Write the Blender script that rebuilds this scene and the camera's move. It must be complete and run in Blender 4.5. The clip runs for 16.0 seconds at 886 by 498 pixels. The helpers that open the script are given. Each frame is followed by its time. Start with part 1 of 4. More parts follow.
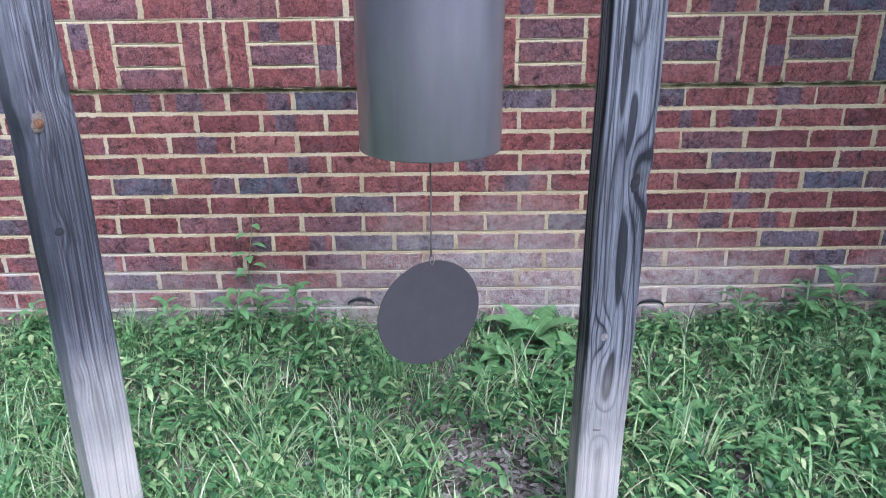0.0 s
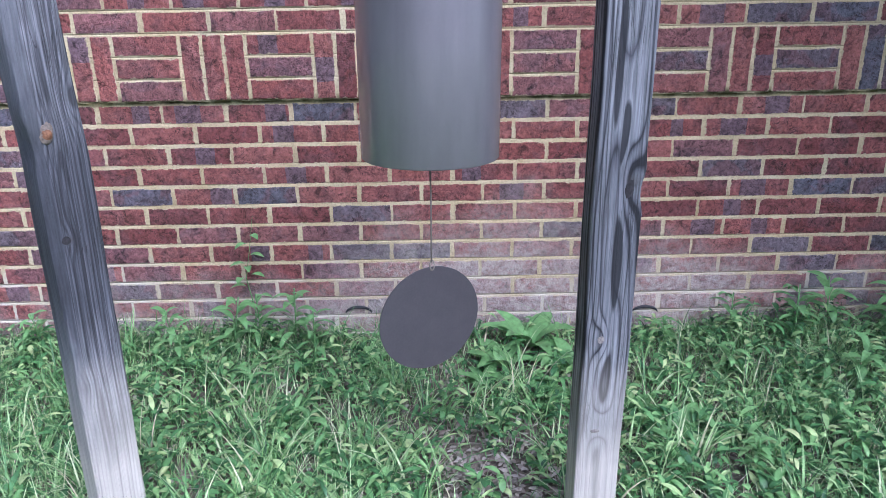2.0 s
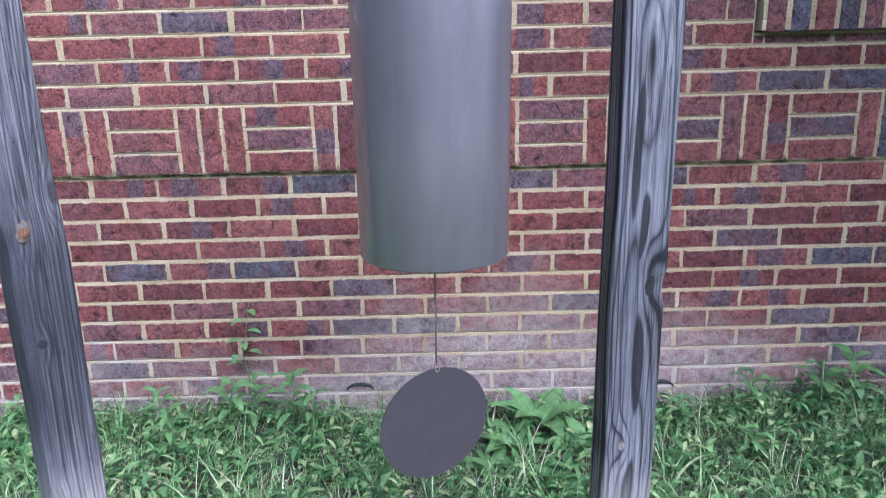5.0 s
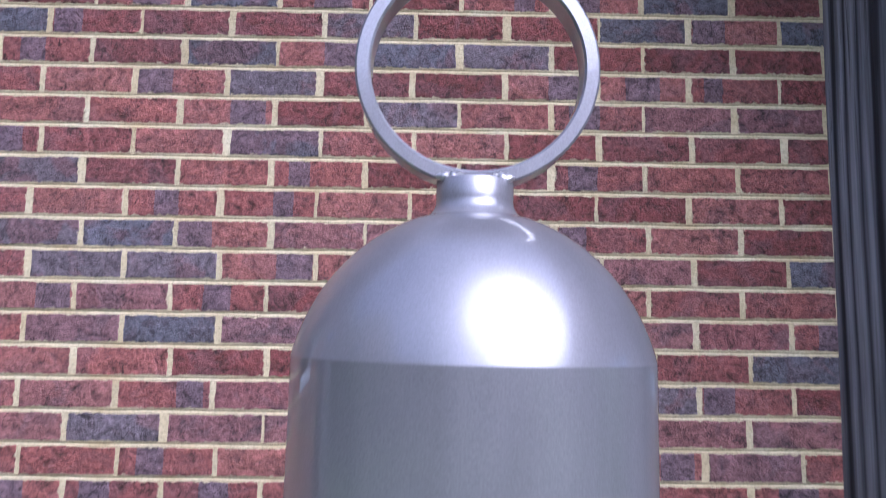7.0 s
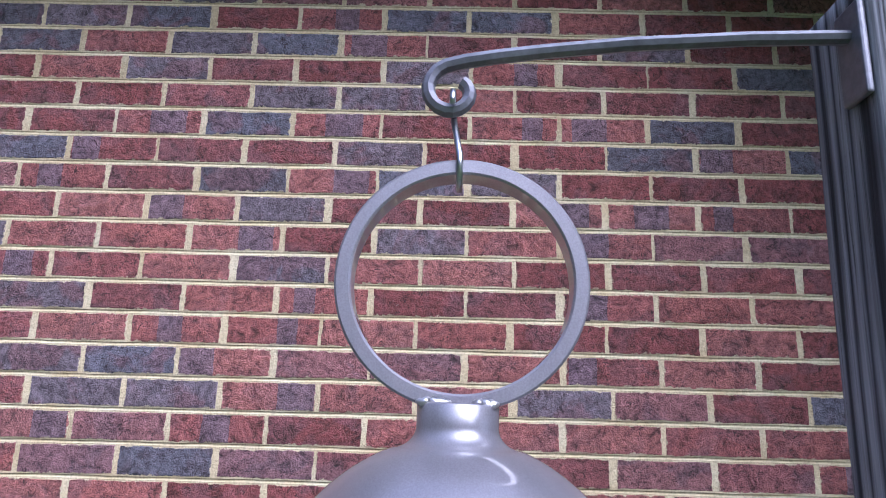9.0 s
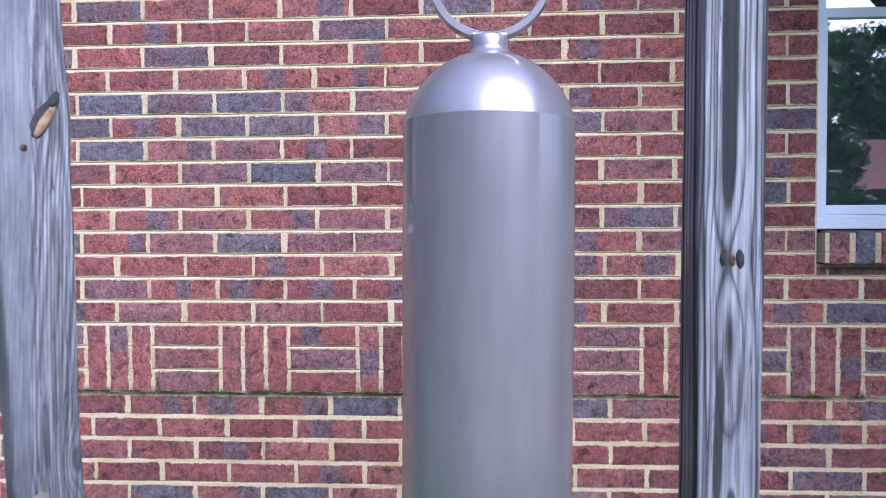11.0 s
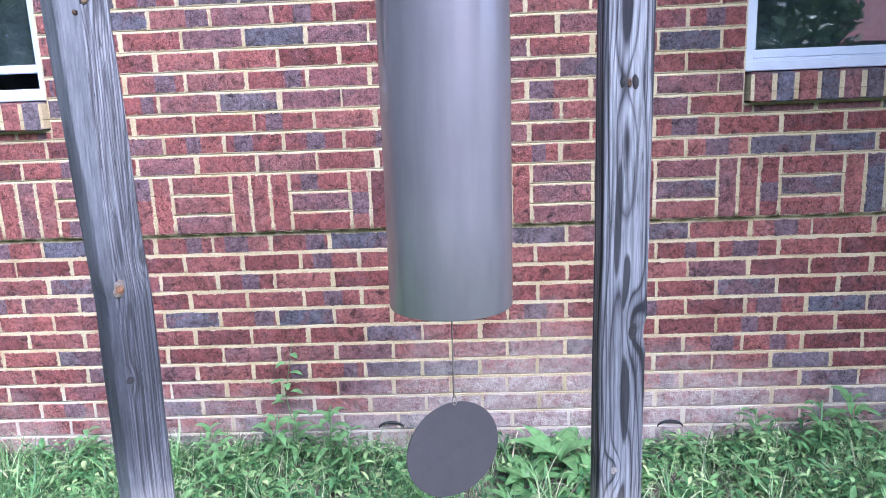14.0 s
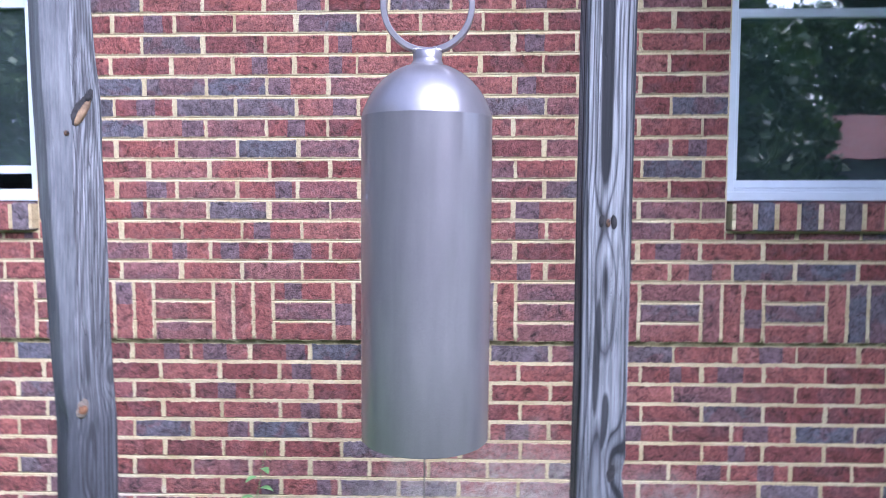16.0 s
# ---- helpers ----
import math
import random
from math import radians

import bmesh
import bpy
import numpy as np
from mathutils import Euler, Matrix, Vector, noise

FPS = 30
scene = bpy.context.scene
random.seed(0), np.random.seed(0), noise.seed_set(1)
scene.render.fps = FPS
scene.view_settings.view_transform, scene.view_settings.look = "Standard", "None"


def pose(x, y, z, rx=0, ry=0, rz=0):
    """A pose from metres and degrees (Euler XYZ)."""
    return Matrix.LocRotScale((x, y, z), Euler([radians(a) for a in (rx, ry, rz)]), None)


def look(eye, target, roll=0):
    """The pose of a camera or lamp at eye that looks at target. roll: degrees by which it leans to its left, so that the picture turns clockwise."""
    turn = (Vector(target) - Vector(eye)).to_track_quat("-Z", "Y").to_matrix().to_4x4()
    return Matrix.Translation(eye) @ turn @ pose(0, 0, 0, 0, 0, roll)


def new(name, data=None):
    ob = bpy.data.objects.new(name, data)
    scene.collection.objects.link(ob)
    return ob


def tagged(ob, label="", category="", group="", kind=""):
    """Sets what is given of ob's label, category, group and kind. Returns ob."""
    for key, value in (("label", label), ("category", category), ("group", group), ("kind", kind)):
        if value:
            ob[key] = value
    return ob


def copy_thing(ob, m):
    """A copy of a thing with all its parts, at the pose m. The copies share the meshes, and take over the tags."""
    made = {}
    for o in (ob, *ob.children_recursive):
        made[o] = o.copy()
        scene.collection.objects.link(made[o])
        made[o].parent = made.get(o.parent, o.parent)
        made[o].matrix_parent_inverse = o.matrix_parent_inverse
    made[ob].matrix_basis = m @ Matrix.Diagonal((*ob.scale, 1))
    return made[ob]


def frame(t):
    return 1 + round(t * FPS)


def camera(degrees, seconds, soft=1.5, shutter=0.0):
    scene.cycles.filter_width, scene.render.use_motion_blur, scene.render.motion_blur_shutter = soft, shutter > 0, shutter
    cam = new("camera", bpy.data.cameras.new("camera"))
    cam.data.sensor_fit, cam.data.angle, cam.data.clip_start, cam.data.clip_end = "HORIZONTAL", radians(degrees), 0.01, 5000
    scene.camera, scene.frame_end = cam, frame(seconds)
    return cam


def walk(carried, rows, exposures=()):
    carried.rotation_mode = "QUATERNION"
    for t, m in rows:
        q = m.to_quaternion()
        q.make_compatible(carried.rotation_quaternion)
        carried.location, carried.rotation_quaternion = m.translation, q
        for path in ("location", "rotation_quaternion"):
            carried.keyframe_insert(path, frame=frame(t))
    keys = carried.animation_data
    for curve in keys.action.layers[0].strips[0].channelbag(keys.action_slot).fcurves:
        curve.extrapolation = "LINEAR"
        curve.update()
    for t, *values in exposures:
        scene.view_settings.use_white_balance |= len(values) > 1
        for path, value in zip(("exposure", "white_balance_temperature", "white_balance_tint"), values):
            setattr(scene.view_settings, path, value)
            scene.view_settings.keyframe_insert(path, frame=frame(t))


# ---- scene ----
cam = camera(64.7, 16.0, soft=0.9, shutter=0.25)
PATH = [
    (0, (0.001, -2.189, 1.144), (-0.011, -0.313, 0.45), -0.7),
    (0.5, (-0.006, -2.212, 1.153), (0.003, -0.319, 0.509), -0.3),
    (1, (-0.011, -2.218, 1.148), (-0.003, -0.33, 0.489), -0.1),
    (1.5, (-0.018, -2.22, 1.148), (-0.019, -0.332, 0.488), -0.7),
    (2, (-0.012, -2.22, 1.146), (-0.003, -0.334, 0.481), -0.9),
    (2.5, (-0.017, -2.213, 1.146), (-0.006, -0.328, 0.476), -1.6),
    (3, (-0.013, -2.199, 1.144), (-0.01, -0.315, 0.47), -2.0),
    (3.2, (-0.01, -2.194, 1.143), (-0.011, -0.313, 0.464), -2.1),
    (5.3, (-0.013, -2.057, 1.236), (-0.013, -0.111, 0.778), -1.0),
    (5.5, (-0.022, -1.996, 1.262), (0.004, -0.031, 0.892), 0.7),
    (6, (-0.045, -1.799, 1.34), (-0.007, 0.194, 1.17), 2.0),
    (6.5, (-0.063, -1.647, 1.422), (-0.035, 0.351, 1.351), 1.4),
    (7, (-0.047, -1.489, 1.508), (-0.023, 0.496, 1.746), 0.8),
    (7.5, (-0.028, -1.414, 1.566), (-0.023, 0.555, 1.921), -1.3),
    (8, (-0.027, -1.405, 1.598), (-0.104, 0.541, 2.057), 1.6),
    (8.2, (-0.024, -1.417, 1.61), (-0.09, 0.519, 2.107), 1.6),
    (10.3, (-0.026, -1.724, 1.448), (-0.036, 0.268, 1.622), 1.7),
    (10.5, (-0.021, -1.796, 1.402), (-0.06, 0.203, 1.438), 1.9),
    (11, (-0.031, -2.002, 1.347), (-0.141, -0.006, 1.285), -0.3),
    (11.5, (0.001, -2.219, 1.339), (-0.108, -0.23, 1.164), -0.1),
    (12, (0.011, -2.311, 1.329), (-0.051, -0.323, 1.114), -1.3),
    (12.5, (0.013, -2.326, 1.323), (-0.063, -0.343, 1.071), -1.5),
    (13, (0.014, -2.328, 1.313), (-0.063, -0.348, 1.039), -1.8),
    (13.5, (0.024, -2.331, 1.292), (-0.053, -0.369, 0.91), -2.2),
    (14, (0.023, -2.331, 1.281), (-0.067, -0.376, 0.868), -2.3),
    (14.5, (0.024, -2.33, 1.277), (-0.07, -0.38, 0.842), -2.5),
    (15, (0.039, -2.329, 1.295), (-0.019, -0.359, 0.955), -2.0),
    (15.5, (0.05, -2.328, 1.315), (0.006, -0.346, 1.044), -0.8),
    (15.9, (0.049, -2.311, 1.342), (0.011, -0.316, 1.206), 2.1),
    (16, (0.05, -2.311, 1.345), (-0.013, -0.317, 1.2), 0.0),
]
EXPOSURES = [(0.0, 1.2, 5030, 16), (3.2, 1.3, 5030, 16), (5.5, 1.23, 5030, 19), (6.5, 1.53, 5030, 19), (7.5, 1.05, 5030, 17), (8.2, 1.21, 5030, 17), (10.5, 1.4, 5030, 19), (12.5, 1.79, 5030, 19), (14.5, 1.73, 5000, 18), (15.0, 1.62, 5030, 19), (16.0, 1.65, 5030, 19)]
walk(cam, [(t, look(eye, target, roll)) for t, eye, target, roll in PATH], EXPOSURES)

# ---------------------------------------------------------------- light
SKY_EL, SKY_AZ = 47.0, 149.0
world = bpy.data.worlds.new("overcast_world")
scene.world = world
world.use_nodes = True
wn = world.node_tree
sky = wn.nodes.new("ShaderNodeTexSky")
sky.sky_type = "NISHITA"
sky.sun_disc = False
sky.sun_elevation, sky.sun_rotation = radians(SKY_EL), radians(SKY_AZ)
sky.air_density, sky.dust_density, sky.ozone_density = 0.6, 5.0, 1.0
bg = wn.nodes["Background"]
bg.inputs[1].default_value = 0.15
wn.links.new(sky.outputs[0], bg.inputs[0])

sun = new("sun", bpy.data.lights.new("sun", "SUN"))
sun.data.energy, sun.data.angle, sun.data.color = 0.6, radians(55), (1.0, 0.98, 0.95)
sun.matrix_world = look((2.6, -4.4, 5.4), (0, 0, 0))

# ---------------------------------------------------------------- helpers
def mesh_of(name, verts, faces, mats, smooth=False):
    me = bpy.data.meshes.new(name)
    me.from_pydata([tuple(v) for v in verts], [], [tuple(f) for f in faces])
    for m in (mats if isinstance(mats, (list, tuple)) else [mats]):
        me.materials.append(m)
    if smooth:
        me.polygons.foreach_set("use_smooth", [True] * len(me.polygons))
    me.update()
    return me


def face_uv(me):
    """Stores each corner's place on the brick's face, taken from the unit mesh, as a UV map."""
    layer = me.uv_layers.new(name="face")
    co = np.empty(len(me.vertices) * 3)
    me.vertices.foreach_get("co", co)
    idx = np.empty(len(me.loops), dtype=np.int32)
    me.loops.foreach_get("vertex_index", idx)
    layer.data.foreach_set("uv", co.reshape(-1, 3)[idx][:, (0, 2)].ravel())
    return me


def put_part(name, me, parent=None, label="", at=None):
    ob = new(name, me)
    if parent is not None:
        ob.parent = parent
    if at is not None:
        ob.matrix_basis = at
    return tagged(ob, label) if label else ob


def part(name, bm, material, parent=None, label="", smooth=False, at=None):
    me = bpy.data.meshes.new(name)
    bmesh.ops.recalc_face_normals(bm, faces=bm.faces)
    bm.to_mesh(me)
    bm.free()
    me.materials.append(material)
    if smooth:
        me.polygons.foreach_set("use_smooth", [True] * len(me.polygons))
    return put_part(name, me, parent, label, at)


def box(x0, x1, y0, y1, z0, z1, bevel=0.0, seg=2):
    bm = bmesh.new()
    bmesh.ops.create_cube(bm, size=1.0)
    for v in bm.verts:
        v.co = Vector(((x0 + x1) / 2 + v.co.x * (x1 - x0), (y0 + y1) / 2 + v.co.y * (y1 - y0), (z0 + z1) / 2 + v.co.z * (z1 - z0)))
    if bevel:
        bmesh.ops.bevel(bm, geom=bm.edges[:], offset=bevel, segments=seg, affect="EDGES", profile=0.5)
    return bm


def lathe(profile, n=96):
    """Revolve (radius, height) pairs round z."""
    verts, faces = [], []
    for r, z in profile:
        for i in range(n):
            a = 2 * math.pi * i / n
            verts.append((r * math.cos(a), r * math.sin(a), z))
    for k in range(len(profile) - 1):
        for i in range(n):
            j = (i + 1) % n
            faces.append((k * n + i, k * n + j, (k + 1) * n + j, (k + 1) * n + i))
    return verts, faces


def tube(points, radius, n=10, flat=1.0, closed=False):
    """A bar swept along points; flat scales it across the y direction."""
    pts = [Vector(p) for p in points]
    verts, faces = [], []
    m = len(pts)
    for k, p in enumerate(pts):
        a = pts[(k - 1) % m] if (closed or k) else p
        b = pts[(k + 1) % m] if (closed or k < m - 1) else p
        t = (b - a).normalized()
        side = Vector((0, 1, 0))
        side = (side - t * side.dot(t))
        side = side.normalized() if side.length > 0.05 else Vector((1, 0, 0))
        up = t.cross(side)
        r = radius(k / max(1, m - 1)) if callable(radius) else radius
        for i in range(n):
            c = 2 * math.pi * i / n
            verts.append(p + side * (math.cos(c) * r * flat) + up * (math.sin(c) * r))
    for k in range(m if closed else m - 1):
        for i in range(n):
            j = (i + 1) % n
            k2 = (k + 1) % m
            faces.append((k * n + i, k * n + j, k2 * n + j, k2 * n + i))
    if not closed:
        faces.append(tuple(range(n))[::-1])
        faces.append(tuple((m - 1) * n + i for i in range(n)))
    return verts, faces


# ---------------------------------------------------------------- materials
class Nodes:
    """Short hand for node materials."""

    def __init__(self, name):
        self.mat = bpy.data.materials.new(name)
        self.mat.use_nodes = True
        self.t = self.mat.node_tree
        self.bsdf = self.t.nodes["Principled BSDF"]

    def put(self, sock, v):
        if hasattr(v, "is_linked"):
            self.t.links.new(v, sock)
        else:
            sock.default_value = v

    def m(self, op, a, b=0.0, c=0.0):
        n = self.t.nodes.new("ShaderNodeMath")
        n.operation = op
        for s, v in zip(n.inputs, (a, b, c)):
            self.put(s, v)
        return n.outputs[0]

    def coords(self, scale=(1, 1, 1), kind="Object"):
        tc = self.t.nodes.new("ShaderNodeTexCoord")
        mp = self.t.nodes.new("ShaderNodeMapping")
        mp.inputs["Scale"].default_value = scale
        self.t.links.new(tc.outputs[kind], mp.inputs[0])
        return mp.outputs[0]

    def xyz(self, vec):
        n = self.t.nodes.new("ShaderNodeSeparateXYZ")
        self.t.links.new(vec, n.inputs[0])
        return n.outputs

    def noise(self, vec, scale, detail=4.0, rough=0.55, dist=0.0):
        n = self.t.nodes.new("ShaderNodeTexNoise")
        n.inputs["Scale"].default_value, n.inputs["Detail"].default_value = scale, detail
        n.inputs["Roughness"].default_value, n.inputs["Distortion"].default_value = rough, dist
        if vec is not None:
            self.t.links.new(vec, n.inputs["Vector"])
        return n.outputs["Fac"]

    def ramp(self, fac, stops, constant=False):
        n = self.t.nodes.new("ShaderNodeValToRGB")
        e = n.color_ramp.elements
        while len(e) < len(stops):
            e.new(0.5)
        for el, (p, c) in zip(e, stops):
            el.position = p
            el.color = (*c, 1) if not isinstance(c, float) else (c, c, c, 1)
        if constant:
            n.color_ramp.interpolation = "CONSTANT"
        self.put(n.inputs[0], fac)
        return n.outputs[0]

    def mix(self, fac, a, b, mode="MIX"):
        n = self.t.nodes.new("ShaderNodeMix")
        n.data_type, n.blend_type = "RGBA", mode
        self.put(n.inputs[0], fac)
        for s, v in ((n.inputs[6], a), (n.inputs[7], b)):
            self.put(s, (*v, 1) if isinstance(v, tuple) else v)
        return n.outputs[2]

    def bump(self, height, strength=0.5, dist=0.002, normal=None):
        n = self.t.nodes.new("ShaderNodeBump")
        n.inputs["Strength"].default_value, n.inputs["Distance"].default_value = strength, dist
        self.put(n.inputs["Height"], height)
        if normal is not None:
            self.t.links.new(normal, n.inputs["Normal"])
        return n.outputs[0]

    def done(self, color, rough=0.6, metal=0.0, normal=None, spec=None):
        self.put(self.bsdf.inputs["Base Color"], (*color, 1) if isinstance(color, tuple) else color)
        self.put(self.bsdf.inputs["Roughness"], rough)
        self.put(self.bsdf.inputs["Metallic"], metal)
        if spec is not None:
            self.bsdf.inputs["Specular IOR Level"].default_value = spec
        if normal is not None:
            self.t.links.new(normal, self.bsdf.inputs["Normal"])
        return self.mat

    def world_pos(self):
        return self.t.nodes.new("ShaderNodeNewGeometry").outputs["Position"]


def brick_material(name, island, tone):
    """Fired brick; tone: r red, d deep red, p mauve, b blue-grey, m red with a flashed blue-grey patch across it."""
    n = Nodes(name)
    if island:
        r = n.t.nodes.new("ShaderNodeNewGeometry").outputs["Random Per Island"]
    else:
        r = n.t.nodes.new("ShaderNodeObjectInfo").outputs["Random"]
    pos = n.world_pos()
    r2 = n.m("FRACT", n.m("MULTIPLY", r, 37.7))
    uv = n.t.nodes.new("ShaderNodeUVMap")
    uv.uv_map = "face"
    fu, fw = n.xyz(uv.outputs[0])[0:2]
    reds = [(0.0, (0.255, 0.079, 0.072)), (0.25, (0.305, 0.104, 0.093)), (0.5, (0.230, 0.072, 0.070)), (0.75, (0.318, 0.122, 0.108)), (1.0, (0.275, 0.093, 0.087))]
    stops = {"r": reds, "m": reds,
             "d": [(0.0, (0.176, 0.051, 0.049)), (0.5, (0.213, 0.062, 0.059)), (1.0, (0.194, 0.068, 0.069))],
             "p": [(0.0, (0.235, 0.105, 0.112)), (0.4, (0.275, 0.112, 0.108)), (0.7, (0.215, 0.110, 0.124)), (1.0, (0.255, 0.090, 0.092))],
             "b": [(0.0, (0.105, 0.092, 0.112)), (0.35, (0.130, 0.124, 0.160)), (0.7, (0.140, 0.108, 0.128)), (1.0, (0.175, 0.140, 0.166))]}[tone]
    base = n.ramp(r2, stops)
    # clouded flashing: blue-grey on red, red on blue-grey
    patch = n.noise(pos, 9.0, 3.0, 0.6, 0.6)
    strong = n.ramp(patch, [(0.51, 0.0), (0.58, 1.0)])
    other = (0.20, 0.058, 0.060) if tone == "b" else (0.125, 0.092, 0.112)
    col = n.mix(n.m("MULTIPLY", strong, {"b": 0.35, "r": 0.22, "d": 0.25, "p": 0.4, "m": 0.2}[tone]), base, other)
    if tone == "m":
        # one straight-sided flash mark across the brick, where it stood under another in the kiln
        mid = n.m("MULTIPLY_ADD", n.m("FRACT", n.m("MULTIPLY", r, 91.3)), 0.7, -0.35)
        away = n.m("ABSOLUTE", n.m("SUBTRACT", n.m("ADD", fu, n.m("MULTIPLY", n.m("SUBTRACT", n.noise(pos, 40.0, 3.0, 0.6), 0.5), 0.05)), mid))
        flash = n.m("LESS_THAN", away, n.m("MULTIPLY_ADD", r2, 0.12, 0.10))
        col = n.mix(n.m("MULTIPLY", flash, 0.68), col, (0.122, 0.112, 0.150))
    blotch = n.noise(pos, 16.0, 4.0, 0.6, 1.0)
    col = n.mix(n.ramp(blotch, [(0.52, 0.0), (0.66, 0.30)]), col, (0.130, 0.070, 0.078))
    # mottled fired face with dark pits and pale specks
    grain = n.noise(pos, 95.0, 5.0, 0.65)
    col = n.mix(1.0, col, n.ramp(grain, [(0.30, 0.60), (0.47, 1.12), (0.68, 1.50)]), "MULTIPLY")
    rough_face = n.noise(n.t.nodes.new("ShaderNodeNewGeometry").outputs["Position"], 34.0, 6.0, 0.7, 0.8)
    col = n.mix(1.0, col, n.ramp(rough_face, [(0.32, 0.26), (0.44, 0.90), (0.64, 1.40)]), "MULTIPLY")
    rift = n.noise(pos, 26.0, 4.0, 0.6, 1.6)
    rift = n.ramp(n.m("ABSOLUTE", n.m("SUBTRACT", rift, 0.5)), [(0.004, 1.0), (0.016, 0.0)])
    rift = n.m("MULTIPLY", rift, n.ramp(n.noise(pos, 13.0, 2.0, 0.5), [(0.43, 0.0), (0.53, 0.9)]))
    col = n.mix(rift, col, (0.030, 0.017, 0.018))
    speck = n.noise(pos, 210.0, 2.0, 0.5)
    col = n.mix(n.ramp(speck, [(0.69, 0.0), (0.74, 0.5)]), col, (0.42, 0.32, 0.27))
    # lime bloom low on the wall, in drifts
    z = n.xyz(pos)[2]
    drift = n.m("ADD", n.noise(pos, 2.2, 4.0, 0.6), n.m("MULTIPLY", n.m("SUBTRACT", 0.36, z), 1.35))
    off_x = n.m("DIVIDE", n.m("SUBTRACT", n.xyz(pos)[0], 0.22), 0.78)
    drift = n.m("ADD", drift, n.m("MULTIPLY_ADD", n.m("EXPONENT", n.m("MULTIPLY", n.m("MULTIPLY", off_x, off_x), -1.0)), 0.44, -0.34))
    bloom = n.m("MULTIPLY", n.ramp(drift, [(0.34, 0.0), (0.68, 0.95)]), n.ramp(n.noise(pos, 38.0, 4.0, 0.7), [(0.32, 0.25), (0.62, 1.0)]))
    col = n.mix(bloom, col, (0.60, 0.53, 0.50))
    # mortar smeared raggedly over the arrises
    eu = n.m("MULTIPLY", n.m("SUBTRACT", 0.5, n.m("ABSOLUTE", fu)), 0.193)
    ew = n.m("MULTIPLY", n.m("SUBTRACT", 0.5, n.m("ABSOLUTE", fw)), 0.058)
    edge = n.m("ADD", n.m("MINIMUM", eu, ew), n.m("MULTIPLY", n.m("SUBTRACT", n.noise(pos, 48.0, 5.0, 0.7), 0.5), 0.026))
    smear = n.ramp(n.m("MULTIPLY", edge, 100.0), [(0.05, 1.0), (0.14, 0.0)])
    smear = n.m("MULTIPLY", smear, n.ramp(n.noise(pos, 7.0, 2.0, 0.5), [(0.30, 0.55), (0.60, 1.0)]))
    col = n.mix(smear, col, n.ramp(n.noise(pos, 90.0, 3.0, 0.6), [(0.3, (0.50, 0.395, 0.245)), (0.65, (0.65, 0.56, 0.385))]))
    h = n.m("ADD", n.m("MULTIPLY", rough_face, 3.0), n.m("ADD", n.m("MULTIPLY", grain, 0.8), n.noise(pos, 320.0, 3.0, 0.6)))
    crack = n.noise(n.coords((1, 1, 2.2)) if not island else pos, 30.0, 3.0, 0.6, 1.2)
    h = n.m("ADD", h, n.m("MULTIPLY", n.ramp(crack, [(0.30, 0.0), (0.40, 1.0)]), 0.9))
    return n.done(col, 0.82, 0.0, n.bump(h, 1.0, 0.0052))


BRICK = {t: brick_material(n + "_brick", False, t) for t, n in (("r", "red"), ("d", "deep_red"), ("p", "mauve"), ("b", "blue_grey"), ("m", "flashed"))}
BRICK_ISLE = {t: brick_material(n + "_brick_rest", True, t) for t, n in (("r", "red"), ("d", "deep_red"), ("p", "mauve"), ("b", "blue_grey"), ("m", "flashed"))}


def mortar_material():
    n = Nodes("lime_mortar")
    pos = n.world_pos()
    c = n.ramp(n.noise(pos, 9.0, 5.0, 0.6), [(0.3, (0.53, 0.41, 0.235)), (0.5, (0.62, 0.515, 0.325)), (0.72, (0.68, 0.60, 0.42))])
    c = n.mix(1.0, c, n.ramp(n.noise(pos, 160.0, 4.0, 0.6), [(0.3, 0.72), (0.55, 1.0)]), "MULTIPLY")
    z = n.xyz(pos)[2]
    low = n.ramp(n.m("ADD", n.noise(pos, 5.0, 4.0, 0.6), n.m("MULTIPLY", n.m("SUBTRACT", 0.2, z), 1.1)), [(0.36, 0.0), (0.64, 0.9)])
    c = n.mix(low, c, (0.66, 0.61, 0.55))
    # shadow line under the overhanging band, with moss, painted into the mortar colour
    shade_moss = n.m("MULTIPLY", n.ramp(n.noise(pos, 14.0, 4.0, 0.6), [(0.40, 0.0), (0.55, 1.0)]), n.ramp(n.m("ABSOLUTE", n.m("SUBTRACT", z, 0.8665)), [(0.004, 1.0), (0.02, 0.0)]))
    c = n.mix(shade_moss, c, (0.13, 0.11, 0.05))
    # tooled groove in the middle of the bed joints
    row_pos = n.m("DIVIDE", n.m("ADD", n.m("SUBTRACT", z, 1.0681), n.m("MULTIPLY", n.m("SUBTRACT", n.noise(pos, 5.0, 2.0, 0.5), 0.5), 0.006)), 0.0677)
    off = n.m("ABSOLUTE", n.m("SUBTRACT", n.m("FRACT", n.m("ADD", row_pos, 100.5)), 0.5))
    groove = n.ramp(off, [(0.015, 0.0), (0.045, 1.0)])
    h = n.m("ADD", n.noise(pos, 240.0, 4.0, 0.65), n.m("MULTIPLY", groove, 1.6))
    return n.done(c, 0.92, 0.0, n.bump(h, 0.9, 0.003))


MORTAR = mortar_material()


